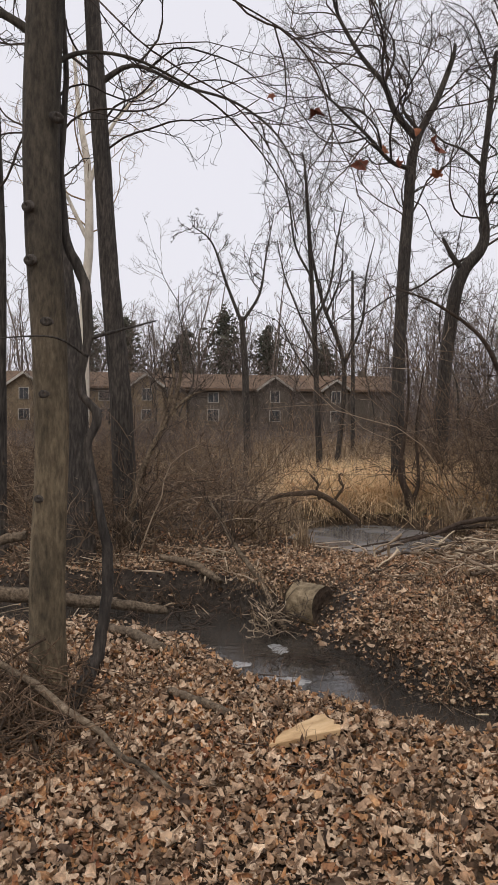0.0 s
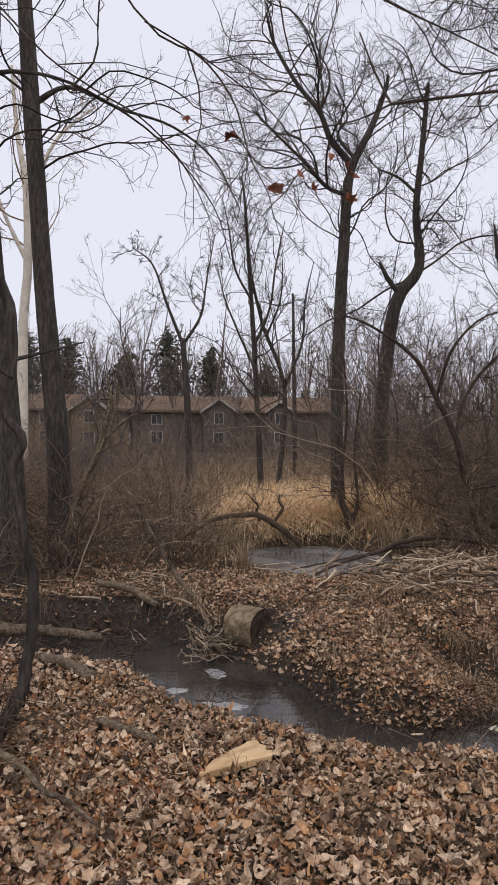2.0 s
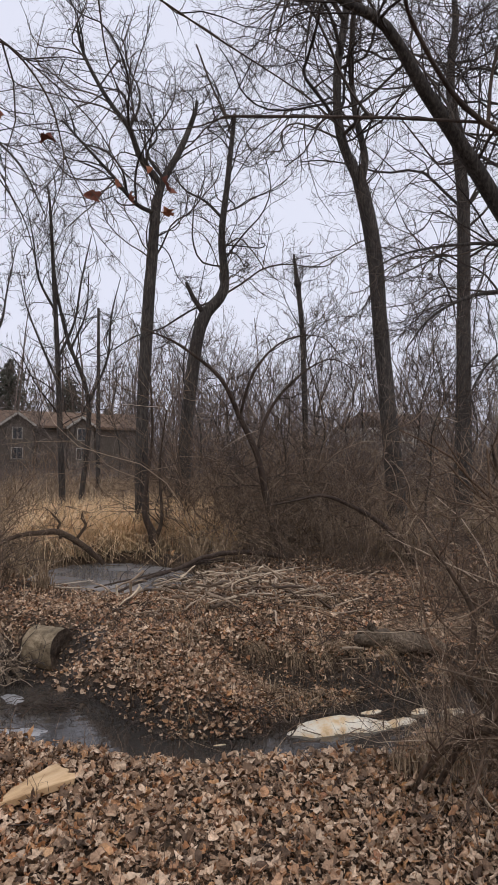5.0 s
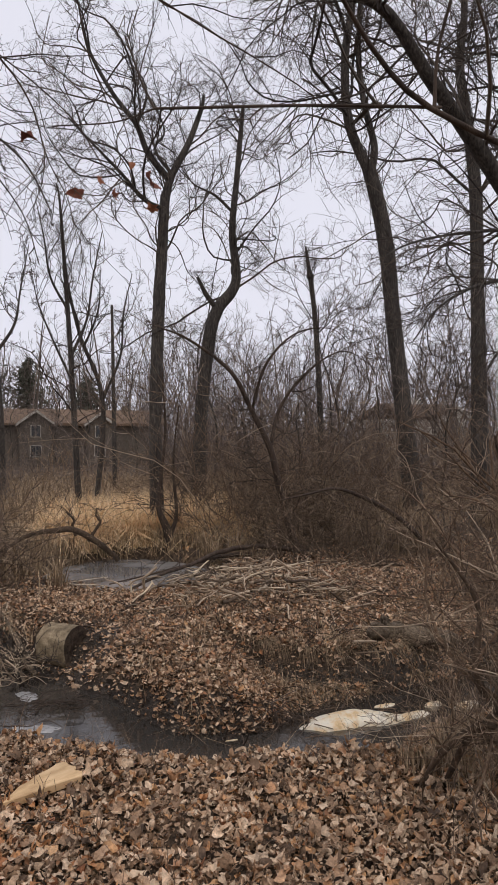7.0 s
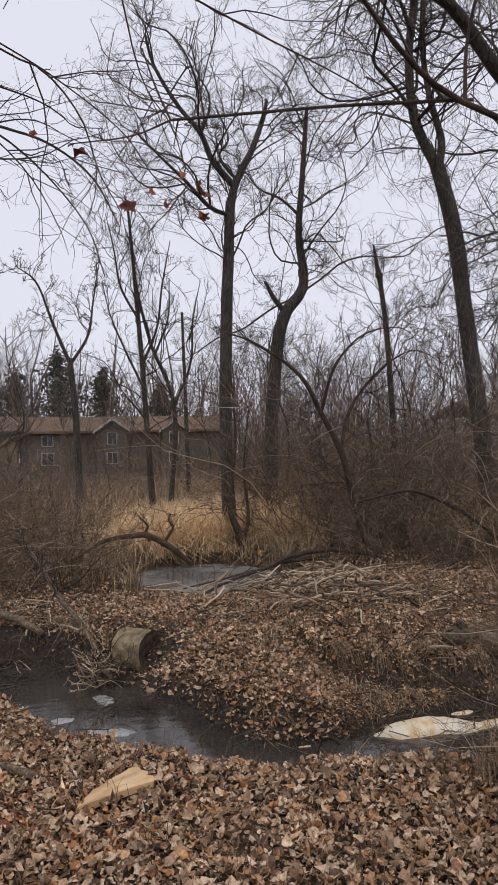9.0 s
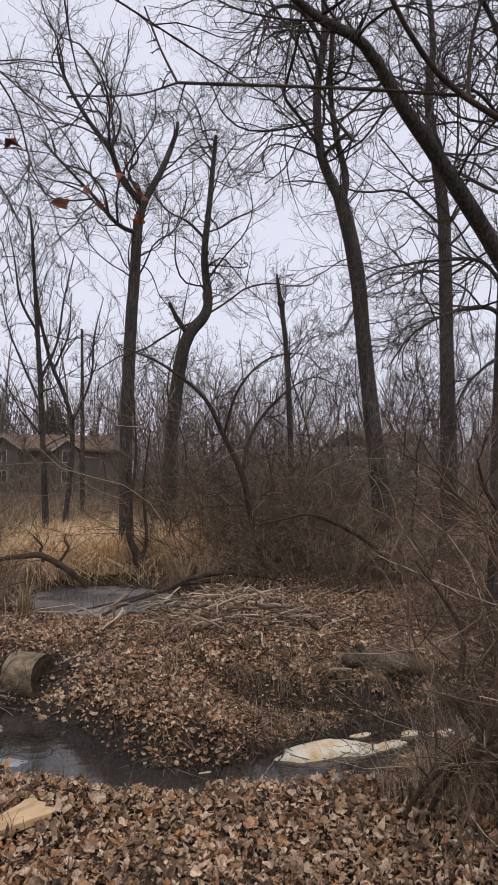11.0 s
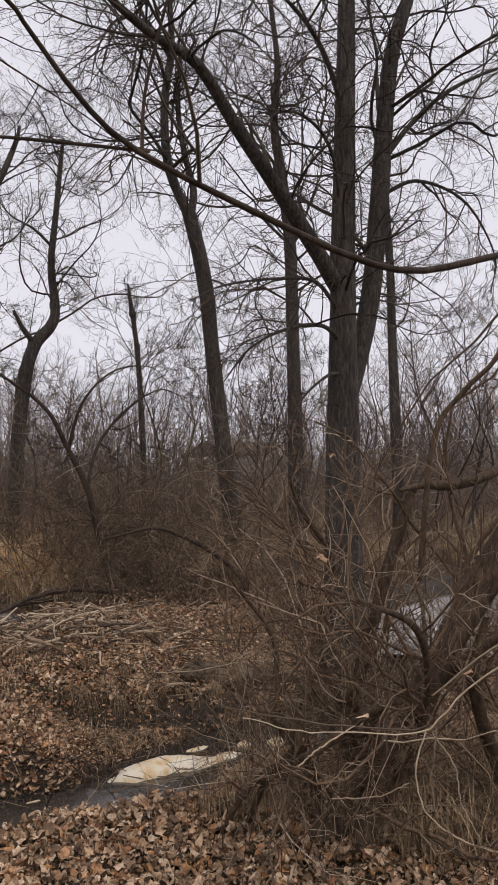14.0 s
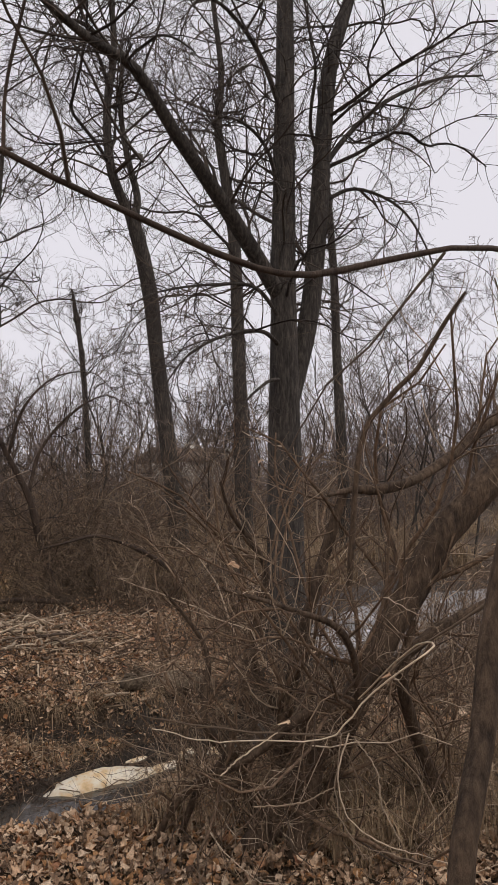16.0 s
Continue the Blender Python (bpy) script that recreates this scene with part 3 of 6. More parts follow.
tree("slim tree forking high with spreading crooked limbs beside the pool",
     [(3.91, 13.0, -0.26, 0.158), (3.86, 13.0, 1.96, 0.127), (3.92, 13.0, 3.9, 0.122), (3.99, 13.0, 5.06, 0.112), (4.04, 13.0, 5.93, 0.102), (4.1, 13.0, 6.2, 0.085)],
     [[(4.04, 13.0, 5.93, 0.092), (4.16, 13.0, 6.41, 0.082), (4.48, 13.0, 7.05, 0.068), (4.72, 13.0, 7.68, 0.048), (4.78, 13.0, 7.97, 0.029)],
      [(4.12, 13.0, 6.36, 0.073), (3.74, 13.0, 6.78, 0.063), (3.54, 13.0, 7.24, 0.053), (3.14, 13.0, 7.69, 0.043), (2.74, 13.0, 8.33, 0.033), (2.59, 13.0, 8.88, 0.0238)],
      [(4.02, 13.0, 5.83, 0.048), (3.59, 12.75, 5.88, 0.043), (3.13, 12.5, 6.19, 0.032), (2.6, 12.25, 6.52, 0.0226), (2.19, 12.0, 6.75, 0.0132)],
      [(4.2, 13.0, 6.45, 0.04), (3.9, 13.1, 6.9, 0.03), (4.1, 13.2, 7.3, 0.02), (3.9, 13.3, 7.9, 0.012)]],
     seed=15, per=(17, 10, 5), length=(1.05, 0.6, 0.55), trunk_per=14, s0=0.5)
tree("crooked tree with a sharp bend and a broken stub",
     [(6.04, 17.0, 0.2, 0.212), (6.1, 17.0, 2.19, 0.186), (6.3, 17.0, 4.07, 0.18), (6.53, 17.0, 4.89, 0.167), (6.93, 17.0, 5.39, 0.142), (7.02, 17.0, 5.87, 0.128), (6.92, 17.0, 6.81, 0.101), (7.04, 17.0, 8.05, 0.081), (7.13, 17.0, 9.01, 0.068), (7.21, 17.0, 9.84, 0.048)],
     [[(6.53, 17.0, 4.89, 0.087), (6.24, 17.0, 5.26, 0.067), (6.03, 17.0, 5.64, 0.04)],
      [(6.98, 17.0, 6.4, 0.026), (7.3, 17.0, 6.45, 0.02), (7.55, 17, 6.15, 0.01)],
      [(7.0, 17.0, 7.2, 0.05), (6.5, 17.0, 7.6, 0.035), (6.0, 17.2, 7.9, 0.02), (5.6, 17.2, 8.4, 0.01)]],
     seed=16, per=(14, 8, 5), trunk_per=30, s0=0.4, length=(0.9, 0.6, 0.5))
tree("tall tree forking into two upright leaders with drooping twigs",
     [(9.67, 13.5, -0.11, 0.249), (9.44, 13.5, 1.85, 0.214), (9.13, 13.5, 4.21, 0.189), (8.93, 13.5, 5.98, 0.183), (8.58, 13.5, 7.25, 0.171), (8.5, 13.5, 7.5, 0.15)],
     [[(8.58, 13.5, 7.23, 0.129), (8.08, 13.5, 8.23, 0.116), (8.0, 13.5, 9.52, 0.099), (8.18, 13.5, 10.76, 0.082), (8.12, 13.5, 12.2, 0.059)],
      [(8.61, 13.5, 7.31, 0.1), (8.68, 13.5, 7.86, 0.089), (8.45, 13.5, 8.66, 0.076), (8.32, 13.5, 9.59, 0.065), (8.39, 13.5, 10.82, 0.047)],
      [(8.1, 13.4, 10.5, 0.06), (7.4, 13.2, 10.9, 0.05), (6.7, 13.0, 10.6, 0.035), (6.2, 12.8, 9.8, 0.02), (6.0, 12.7, 9.0, 0.01)],
      [(8.05, 13.4, 9.8, 0.05), (7.5, 13.0, 10.3, 0.04), (7.0, 12.6, 10.2, 0.03), (6.7, 12.4, 9.3, 0.02), (6.6, 12.3, 8.3, 0.01)]],
     seed=17, per=(19, 9, 5), length=(0.9, 0.6, 0.55), up=-0.1, trunk_per=10, s0=0.45)
tree("slim dark trunk with crooked top among brush",
     [(11.76, 14.0, 1.85, 0.226), (11.73, 14.0, 4.53, 0.188), (11.69, 14.0, 7.26, 0.169), (11.48, 14.0, 8.88, 0.142), (11.27, 14.0, 10.21, 0.115), (11.4, 14.0, 11.64, 0.088), (11.19, 14.0, 13.41, 0.061)],
     seed=18, trunk_per=34, s0=0.35, length=(0.85, 0.6, 0.55), per=(7, 8, 4))
tree("massive twin-stemmed tree with a long leaning limb",
     [(5.89, 6.06, 1.53, 0.217), (5.94, 6.06, 2.94, 0.183), (5.96, 6.06, 3.99, 0.161), (6.02, 6.06, 5.14, 0.138), (6.08, 6.06, 6.46, 0.121), (6.15, 6.06, 8.16, 0.096)],
     [[(5.99, 6.06, 2.50, 0.123), (6.34, 6.06, 3.54, 0.133), (6.52, 6.06, 4.61, 0.129), (6.65, 6.06, 5.63, 0.117), (6.82, 6.06, 6.63, 0.107), (7.16, 6.06, 7.52, 0.089), (7.50, 6.06, 8.31, 0.063)],
      [(5.88, 6.06, 3.73, 0.110), (5.44, 5.97, 4.13, 0.101), (4.91, 5.88, 4.59, 0.087), (4.38, 5.79, 5.00, 0.073), (3.90, 5.71, 5.43, 0.062), (3.44, 5.62, 5.47, 0.050), (3.03, 5.53, 5.56, 0.038), (2.74, 5.45, 5.65, 0.022)],
      [(5.94, 6.06, 3.12, 0.033), (5.51, 5.92, 3.25, 0.026), (4.92, 5.79, 3.12, 0.020), (4.39, 5.66, 2.86, 0.013), (4.06, 5.59, 2.53, 0.007)],
      [(5.91, 6.06, 3.45, 0.030), (5.38, 5.86, 3.68, 0.023), (4.72, 5.73, 3.58, 0.017), (4.06, 5.59, 3.39, 0.011), (3.67, 5.53, 3.19, 0.005)],
      [(5.94, 6.06, 2.79, 0.026), (5.58, 5.92, 2.73, 0.020), (5.18, 5.86, 2.46, 0.013), (4.92, 5.79, 2.13, 0.007)],
      [(6.60, 6.06, 5.29, 0.042), (6.95, 5.90, 5.78, 0.036), (7.49, 5.75, 6.28, 0.030), (8.32, 5.60, 6.75, 0.021), (9.05, 5.45, 6.97, 0.015)],
      [(6.56, 6.06, 4.88, 0.030), (6.92, 5.81, 5.06, 0.024), (7.53, 5.63, 4.88, 0.018), (7.89, 5.51, 4.28, 0.012), (7.71, 5.45, 3.79, 0.007)],
      [(5.95, 6.06, 4.64, 0.030), (5.65, 5.87, 5.13, 0.024), (5.22, 5.75, 5.31, 0.018), (4.67, 5.57, 5.13, 0.012), (4.37, 5.45, 4.64, 0.006)],
      [(6.04, 6.06, 5.74, 0.036), (5.58, 5.93, 6.28, 0.030), (4.97, 5.75, 6.46, 0.021), (4.49, 5.57, 6.22, 0.012), (4.25, 5.51, 5.74, 0.006)]],
     seed=19, per=(18, 10, 5), length=(0.62, 0.6, 0.55), trunk_per=44, s0=0.4, up=-0.02, sides=20, rmin=0.0028)
tree("thin straight tree beside the twin-stemmed tree",
     [(13.06, 12.0, 1.66, 0.152), (12.98, 12.0, 4.72, 0.121), (12.98, 12.0, 6.28, 0.109), (12.85, 12.0, 8.49, 0.084), (12.69, 12.0, 10.84, 0.058)], seed=20, trunk_per=16, s0=0.4, length=(0.5, 0.5, 0.5))
tree("small forked tree in front of the houses",
     [(2.11, 22.0, 0.69, 0.125), (2.02, 22.0, 2.97, 0.105), (1.92, 22.0, 4.22, 0.092), (1.92, 22, 4.4, 0.09)],
     [[(1.92, 22.0, 4.22, 0.07), (1.46, 22.0, 5.37, 0.045), (1.05, 22.0, 6.48, 0.03), (0.48, 22.0, 6.94, 0.014)],
      [(1.93, 22.0, 4.23, 0.06), (2.43, 22.0, 5.07, 0.042), (2.59, 22.0, 6.04, 0.028), (2.82, 22.0, 7.33, 0.013)]],
     seed=21, per=(14, 7, 4), length=(0.5, 0.5, 0.5), trunk_per=9, s0=0.4, rmin=0.008)
tree("broken snag with a dark burl near its top",
     [(10.9, 20.0, 2.45, 0.108), (10.77, 20.0, 4.96, 0.092), (10.62, 20.0, 6.4, 0.08), (10.58, 20, 6.65, 0.14), (10.54, 20, 6.85, 0.08), (10.43, 20.0, 7.53, 0.033)], seed=22, trunk_per=30, s0=0.3, length=(0.5, 0.5, 0.5), up=0.5)
tree("thin young upright tree", [(3.06, 16.0, 0.83, 0.078), (2.91, 16.0, 3.68, 0.059), (2.81, 16.0, 5.21, 0.047), (2.7, 16.0, 6.72, 0.029), (2.63, 16.0, 7.07, 0.0176)],
     [[(2.92, 16.0, 3.5, 0.04), (3.25, 16.0, 4.3, 0.03), (3.4, 16.1, 5.2, 0.022), (3.6, 16.1, 6.2, 0.01)], [(2.85, 16.0, 4.5, 0.035), (2.5, 15.9, 5.1, 0.026), (2.35, 15.8, 5.9, 0.018), (2.2, 15.8, 6.6, 0.008)], [(2.95, 16, 3.0, 0.035), (2.6, 16.1, 3.8, 0.026), (2.3, 16.2, 4.6, 0.016), (2.15, 16.2, 5.3, 0.008)]], seed=23, trunk_per=24, s0=0.25, length=(0.6, 0.5, 0.5), up=0.4, group="young trees")
tree("thin broken pole-like dead tree", [(5.91, 25.0, 1.15, 0.084), (5.88, 25.0, 3.39, 0.075), (5.83, 25.0, 6.36, 0.047)], seed=24, trunk_per=4, s0=0.3, length=(0.3, 0.5, 0.5))
tree("leaning thin young tree", [(3.6, 17.0, 0.1, 0.07), (3.8, 17.0, 2.6, 0.06), (3.3, 17, 4.1, 0.045), (3.0, 17, 5.4, 0.03), (2.9, 17, 6.4, 0.015)],
     [[(3.8, 17, 2.7, 0.04), (4.2, 17, 3.7, 0.03), (4.3, 17.1, 4.7, 0.022), (4.5, 17.1, 5.6, 0.01)], [(3.4, 17, 3.9, 0.03), (3.7, 17, 4.7, 0.022), (3.75, 17, 5.6, 0.012)]], seed=25, trunk_per=22, s0=0.25, length=(0.6, 0.5, 0.5), up=0.4, group="young trees")


POOL_STEM = [(3.79, 11.8, -0.14, 0.1), (3.71, 11.8, 0.3, 0.08), (3.57, 11.8, 0.66, 0.052), (3.61, 11.8, 1.21, 0.034), (3.68, 11.8, 1.93, 0.024), (3.63, 11.8, 2.83, 0.014)]
tree("small dark stem forking at the edge of the pool", POOL_STEM, [[(3.75, 11.8, 0.21, 0.05), (3.86, 11.8, 0.57, 0.034), (3.81, 11.8, 1.39, 0.022), (3.91, 11.8, 2.3, 0.012)]],
     mat=BARK_DARK, seed=29, trunk_per=14, s0=0.2, per=(7, 5, 3), length=(0.5, 0.5, 0.5), up=0.1, flare=1.1)


def woody(name, label, category, lines, mat, sides=9, rough=0.06, n=20, names=("stem", "branch"), twigs=None):
    """A branch, vine or log through rows (x, y, z, r): the first line is the stem, the others branch off it."""
    base = np.array(lines[0][0][:3])
    root = tagged(new(name), label, category)
    root.location = base
    for i, l in enumerate(lines):
        c = spline(np.array(l) - [*base, 0], n)
        c[:, :3] += np.random.default_rng(i + n).normal(size=(n, 3)) * c[:, 3:] * 0.12
        V, F = tubes(c[None, :, :3], c[None, :, 3], sides, rough)
        me = mesh_of(names[min(i, 1)], V, F, mat)
        part(names[min(i, 1)], me, root)
    if twigs:
        rng = np.random.default_rng(twigs[0])
        P, R = joined([np.array(l) - [*base, 0] for l in lines])
        P1, R1 = grow(P, R, twigs[1], twigs[2], up=0.15, k=6, s0=0.1, wob=0.35, rmin=0.005, rng=rng, rel=False)
        P2, R2 = grow(P1, R1, 4, 0.5, up=0.05, k=4, s0=0.2, wob=0.4, rmin=0.0035, rng=rng)
        tagged(part("twig_spray", merged("twig_spray", [(P1, R1), (P2, R2)], TWIG), root), kind="stuff")
    return root


woody("vine", "thick twisted dark vine climbing beside the tan trunk", "vine",
      [[(-0.62, 3.9, -0.06, 0.045), (-0.5, 3.95, 0.14, 0.04), (-0.4, 4.0, 0.32, 0.034), (-0.37, 4.02, 0.5, 0.031), (-0.34, 4.04, 0.81, 0.03), (-0.4, 4.06, 1.17, 0.022), (-0.45, 4.08, 1.43, 0.022), (-0.4, 4.1, 1.6, 0.025), (-0.5, 4.12, 1.73, 0.019), (-0.46, 4.15, 2.0, 0.025), (-0.48, 4.17, 2.3, 0.028), (-0.58, 4.19, 2.54, 0.025), (-0.61, 4.21, 2.9, 0.02), (-0.58, 4.23, 3.35, 0.016), (-0.6, 4.25, 3.81, 0.012)],
       [(-0.46, 4.15, 2.0, 0.012), (-0.3, 4.2, 2.05, 0.008), (-0.1, 4.3, 2.12, 0.004)],
       [(-0.45, 4.08, 1.9, 0.008), (-0.6, 3.9, 1.98, 0.005), (-0.85, 3.7, 1.95, 0.003)]], BARK, n=60)
woody("leaning_sapling", "brown leaning forked sapling with a broken top on the far bank", "sapling",
      [[(-0.59, 9.30, 0.10, 0.038), (-0.45, 9.30, 0.65, 0.036), (-0.31, 9.30, 1.11, 0.033), (-0.04, 9.30, 1.61, 0.028), (0.08, 9.30, 2.10, 0.020), (0.04, 9.30, 2.32, 0.013)],
       [(-0.04, 9.30, 1.61, 0.020), (0.18, 9.30, 1.81, 0.018), (0.33, 9.30, 1.88, 0.011)], [(-0.16, 9.30, 1.43, 0.020), (-0.01, 9.28, 1.98, 0.018), (-0.04, 9.25, 2.32, 0.011)]], LOGBARK, twigs=(57, 12, 0.7))
woody("fallen_branch", "dead forked branch with hooked twigs lying by the pool", "branch",
      [[(0.6, 9.8, 0.16, 0.014), (1.04, 10.0, 0.34, 0.02), (1.35, 10.14, 0.5, 0.026), (1.71, 10.28, 0.54, 0.034), (1.97, 10.42, 0.52, 0.042), (2.24, 10.56, 0.38, 0.044), (2.56, 10.7, 0.13, 0.04), (2.66, 10.74, 0.02, 0.03)],
       [(2.04, 10.6, 0.42, 0.022), (2.0, 10.6, 0.55, 0.02), (2.02, 10.6, 0.63, 0.017), (1.93, 10.6, 0.74, 0.011), (1.87, 10.6, 0.81, 0.006)],
       [(2.24, 10.7, 0.32, 0.024), (2.33, 10.7, 0.47, 0.021), (2.4, 10.7, 0.58, 0.017), (2.34, 10.7, 0.68, 0.012), (2.36, 10.7, 0.78, 0.006)]], GNARL, twigs=(55, 9, 0.35))
woody("fallen_branch", "long dead limb fallen across the edge of the pool", "branch",
      [[(2.3, 9.2, -0.18, 0.015), (2.85, 9.45, -0.02, 0.021), (3.37, 9.7, 0.06, 0.027), (3.92, 9.95, 0.17, 0.032), (4.61, 10.2, 0.18, 0.035), (5.6, 10.4, 0.0, 0.04)],
       [(2.28, 9.6, -0.1, 0.009), (2.79, 9.7, -0.04, 0.012), (3.28, 9.8, 0.03, 0.017)], [(3.37, 9.7, 0.05, 0.02), (3.9, 10.1, 0.08, 0.03), (4.6, 10.4, 0.05, 0.03)]], BARK_DARK, twigs=(56, 7, 0.4))
tree("dark leaning stem hung with vines", [(5.65, 11.0, -0.1, 0.07), (5.36, 11.05, 0.87, 0.065), (5.14, 10.95, 1.58, 0.058), (4.84, 11.0, 2.19, 0.048), (4.45, 10.9, 2.78, 0.036), (3.79, 11.0, 3.26, 0.022), (3.2, 11, 3.45, 0.008)],
     [[(5.14, 11, 1.58, 0.035), (5.4, 11.1, 2.3, 0.03), (5.9, 11, 2.9, 0.022), (6.5, 11, 3.2, 0.012), (7.0, 11, 3.0, 0.006)], [(4.84, 11, 2.19, 0.03), (5.0, 10.8, 2.9, 0.025), (5.5, 10.8, 3.4, 0.016), (6.1, 10.7, 3.5, 0.01), (6.5, 10.7, 3.2, 0.005)]],
     mat=BARK_DARK, twig=TWIG, per=(16, 6, 3), length=(0.5, 0.5, 0.5), up=-0.1, trunk_per=60, s0=0.12, seed=26, flare=1.1, name="leaning_tree")
tree("dead arching limb over low brush", [(7.0, 9.3, -0.05, 0.045), (6.76, 9.3, 0.3, 0.04), (6.3, 9.3, 0.66, 0.038), (5.83, 9.3, 0.9, 0.034), (5.38, 9.3, 1.04, 0.026), (4.95, 9.3, 0.98, 0.018), (4.5, 9.3, 0.9, 0.008)],
     mat=BARK_DARK, twig=TWIG_RED, per=(5, 5, 3), length=(0.6, 0.5, 0.5), up=0.1, trunk_per=16, s0=0.2, seed=27, flare=1.1, name="arching_limb")
woody("fallen_log", "mossy grey log lying over the creek edge", "log",
      [[(-2.2, 6.1, 0.2, 0.066), (-1.3, 6.3, 0.14, 0.06), (-0.87, 6.43, 0.06, 0.054), (-0.51, 6.57, -0.02, 0.047), (-0.09, 6.7, -0.12, 0.036), (-0.07, 6.71, -0.125, 0.01)]], LOGBARK, 12)
woody("fallen_log", "short weathered log on the far bank", "log", [[(-0.14, 8.48, 0.02, 0.035), (0.2, 8.19, 0.0, 0.038), (0.46, 7.82, -0.1, 0.034), (0.47, 7.8, -0.1, 0.01)]], LOGBARK, 12)
woody("fallen_log", "short thick rotten log on the leaves", "log", [[(-0.45, 5.56, 0.05, 0.03), (-0.28, 5.38, 0.06, 0.038), (-0.1, 5.06, 0.05, 0.04), (-0.09, 5.04, 0.05, 0.01)]], LOGBARK, 12)
woody("fallen_branch", "thin pale stick on the leaves", "branch", [[(-0.37, 5.53, 0.06, 0.0163), (-0.18, 5.3, 0.06, 0.0176), (0.02, 4.97, 0.03, 0.0148)]], LOGBARK, 8)
woody("fallen_branch", "short thick stick lying on dry leaves", "branch", [[(-0.02, 4.25, 0.055, 0.015), (0.0, 4.23, 0.06, 0.0221), (0.13, 4.09, 0.06, 0.0244), (0.28, 3.91, 0.06, 0.0219), (0.29, 3.9, 0.06, 0.01)]], LOGBARK, 10)
woody("fallen_branch", "long pale bent branch sloping down to the leaves", "branch",
      [[(-1.3, 4.2, 0.6, 0.015), (-0.97, 3.9, 0.45, 0.017), (-0.8, 3.78, 0.36, 0.018), (-0.66, 3.7, 0.31, 0.02), (-0.45, 3.5, 0.23, 0.019), (-0.32, 3.44, 0.17, 0.015), (-0.22, 3.34, 0.1, 0.013), (-0.14, 3.3, 0.085, 0.011), (0.03, 3.13, 0.02, 0.007)]], LOGBARK, 10)
woody("leaning_sapling", "dead sapling fallen over the creek bank, roots in water", "sapling",
      [[(0.4, 8.6, 0.63, 0.014), (0.51, 8.31, 0.45, 0.02), (0.64, 8.02, 0.22, 0.023), (0.82, 7.73, 0.0, 0.027), (0.94, 7.44, -0.2, 0.029), (1.01, 7.15, -0.33, 0.028)],
       [(0.86, 7.1, -0.24, 0.024), (0.96, 7.03, -0.3, 0.03), (1.03, 6.95, -0.38, 0.028), (1.035, 6.945, -0.385, 0.01)], [(0.84, 7.12, -0.16, 0.014), (0.89, 7.0, -0.3, 0.018), (0.93, 6.9, -0.42, 0.016)],
       [(0.64, 8.02, 0.22, 0.012), (0.5, 7.9, 0.5, 0.009), (0.3, 7.9, 0.75, 0.005)]], LOGBARK, twigs=(60, 12, 0.45))
woody("fallen_log", "dark weathered log lying across the stick dam", "log", [[(3.55, 7.62, 0.1, 0.03), (3.63, 7.6, 0.11, 0.036), (3.81, 7.5, 0.07, 0.042), (4.01, 7.4, 0.06, 0.036), (4.3, 7.3, 0.02, 0.022)]], BARK_DARK, 12)
woody("fallen_log", "broken log leaning in the brush", "log", [[(-2.4, 7.0, 0.3, 0.04), (-1.54, 7.0, 0.46, 0.045), (-1.31, 7.0, 0.5, 0.041)]], LOGBARK, 10)

# ---------------------------------------------------------------- leaves
OUTLINE = ((0.0, -1.0), (0.7, -0.62), (0.62, -0.15), (0.9, 0.22), (0.45, 0.5), (0.0, 1.05), (-0.5, 0.62), (-0.88, 0.15), (-0.6, -0.2), (-0.72, -0.64))
OVAL = ((0.0, -1.1), (0.42, -0.6), (0.52, 0.1), (0.25, 0.8), (0.0, 1.15), (-0.28, 0.8), (-0.5, 0.0), (-0.4, -0.65))


def leaf_cloud(pos, size, tilt, rng, shape=OUTLINE, curl=0.6):
    """Vertices and triangles of curled leaves at the places pos (n, 3)."""
    n, o = len(pos), np.array(((0, 0),) + shape)
    k = len(o)
    a = rng.uniform(0, 6.283, n)
    stretch = rng.uniform(0.7, 1.15, (n, 1))
    jag = 1 + 0.11 * rng.normal(size=(n, k))
    x, y = o[None, :, 0] * stretch * jag, o[None, :, 1] * jag
    c1, c2 = rng.normal(size=(2, n, 1)) * curl
    z = c1 * x ** 2 + c2 * 0.6 * y ** 2 + 0.1 * rng.normal(size=(n, k)) + 0.25 * rng.normal(size=(n, 1)) * x * y + np.abs(x) * rng.uniform(-0.5, 0.7, (n, 1))
    L = np.stack([x, y, z], -1) * size[:, None, None]
    t, b = rng.normal(size=(2, n)) * tilt
    up = unit(np.stack([t, b, np.ones(n)], -1))
    e1 = unit(np.cross(np.stack([np.sin(a), -np.cos(a), 0 * a], -1), up))
    e2 = np.cross(up, e1)
    V = pos[:, None] + L[..., :1] * e1[:, None] + L[..., 1:2] * e2[:, None] + L[..., 2:] * up[:, None]
    j = np.arange(1, k)
    T = np.stack([np.zeros(k - 1, int), j, np.r_[j[1:], 1]], -1)
    return V.reshape(-1, 3), (np.arange(n)[:, None, None] * k + T[None]).reshape(-1, 3)


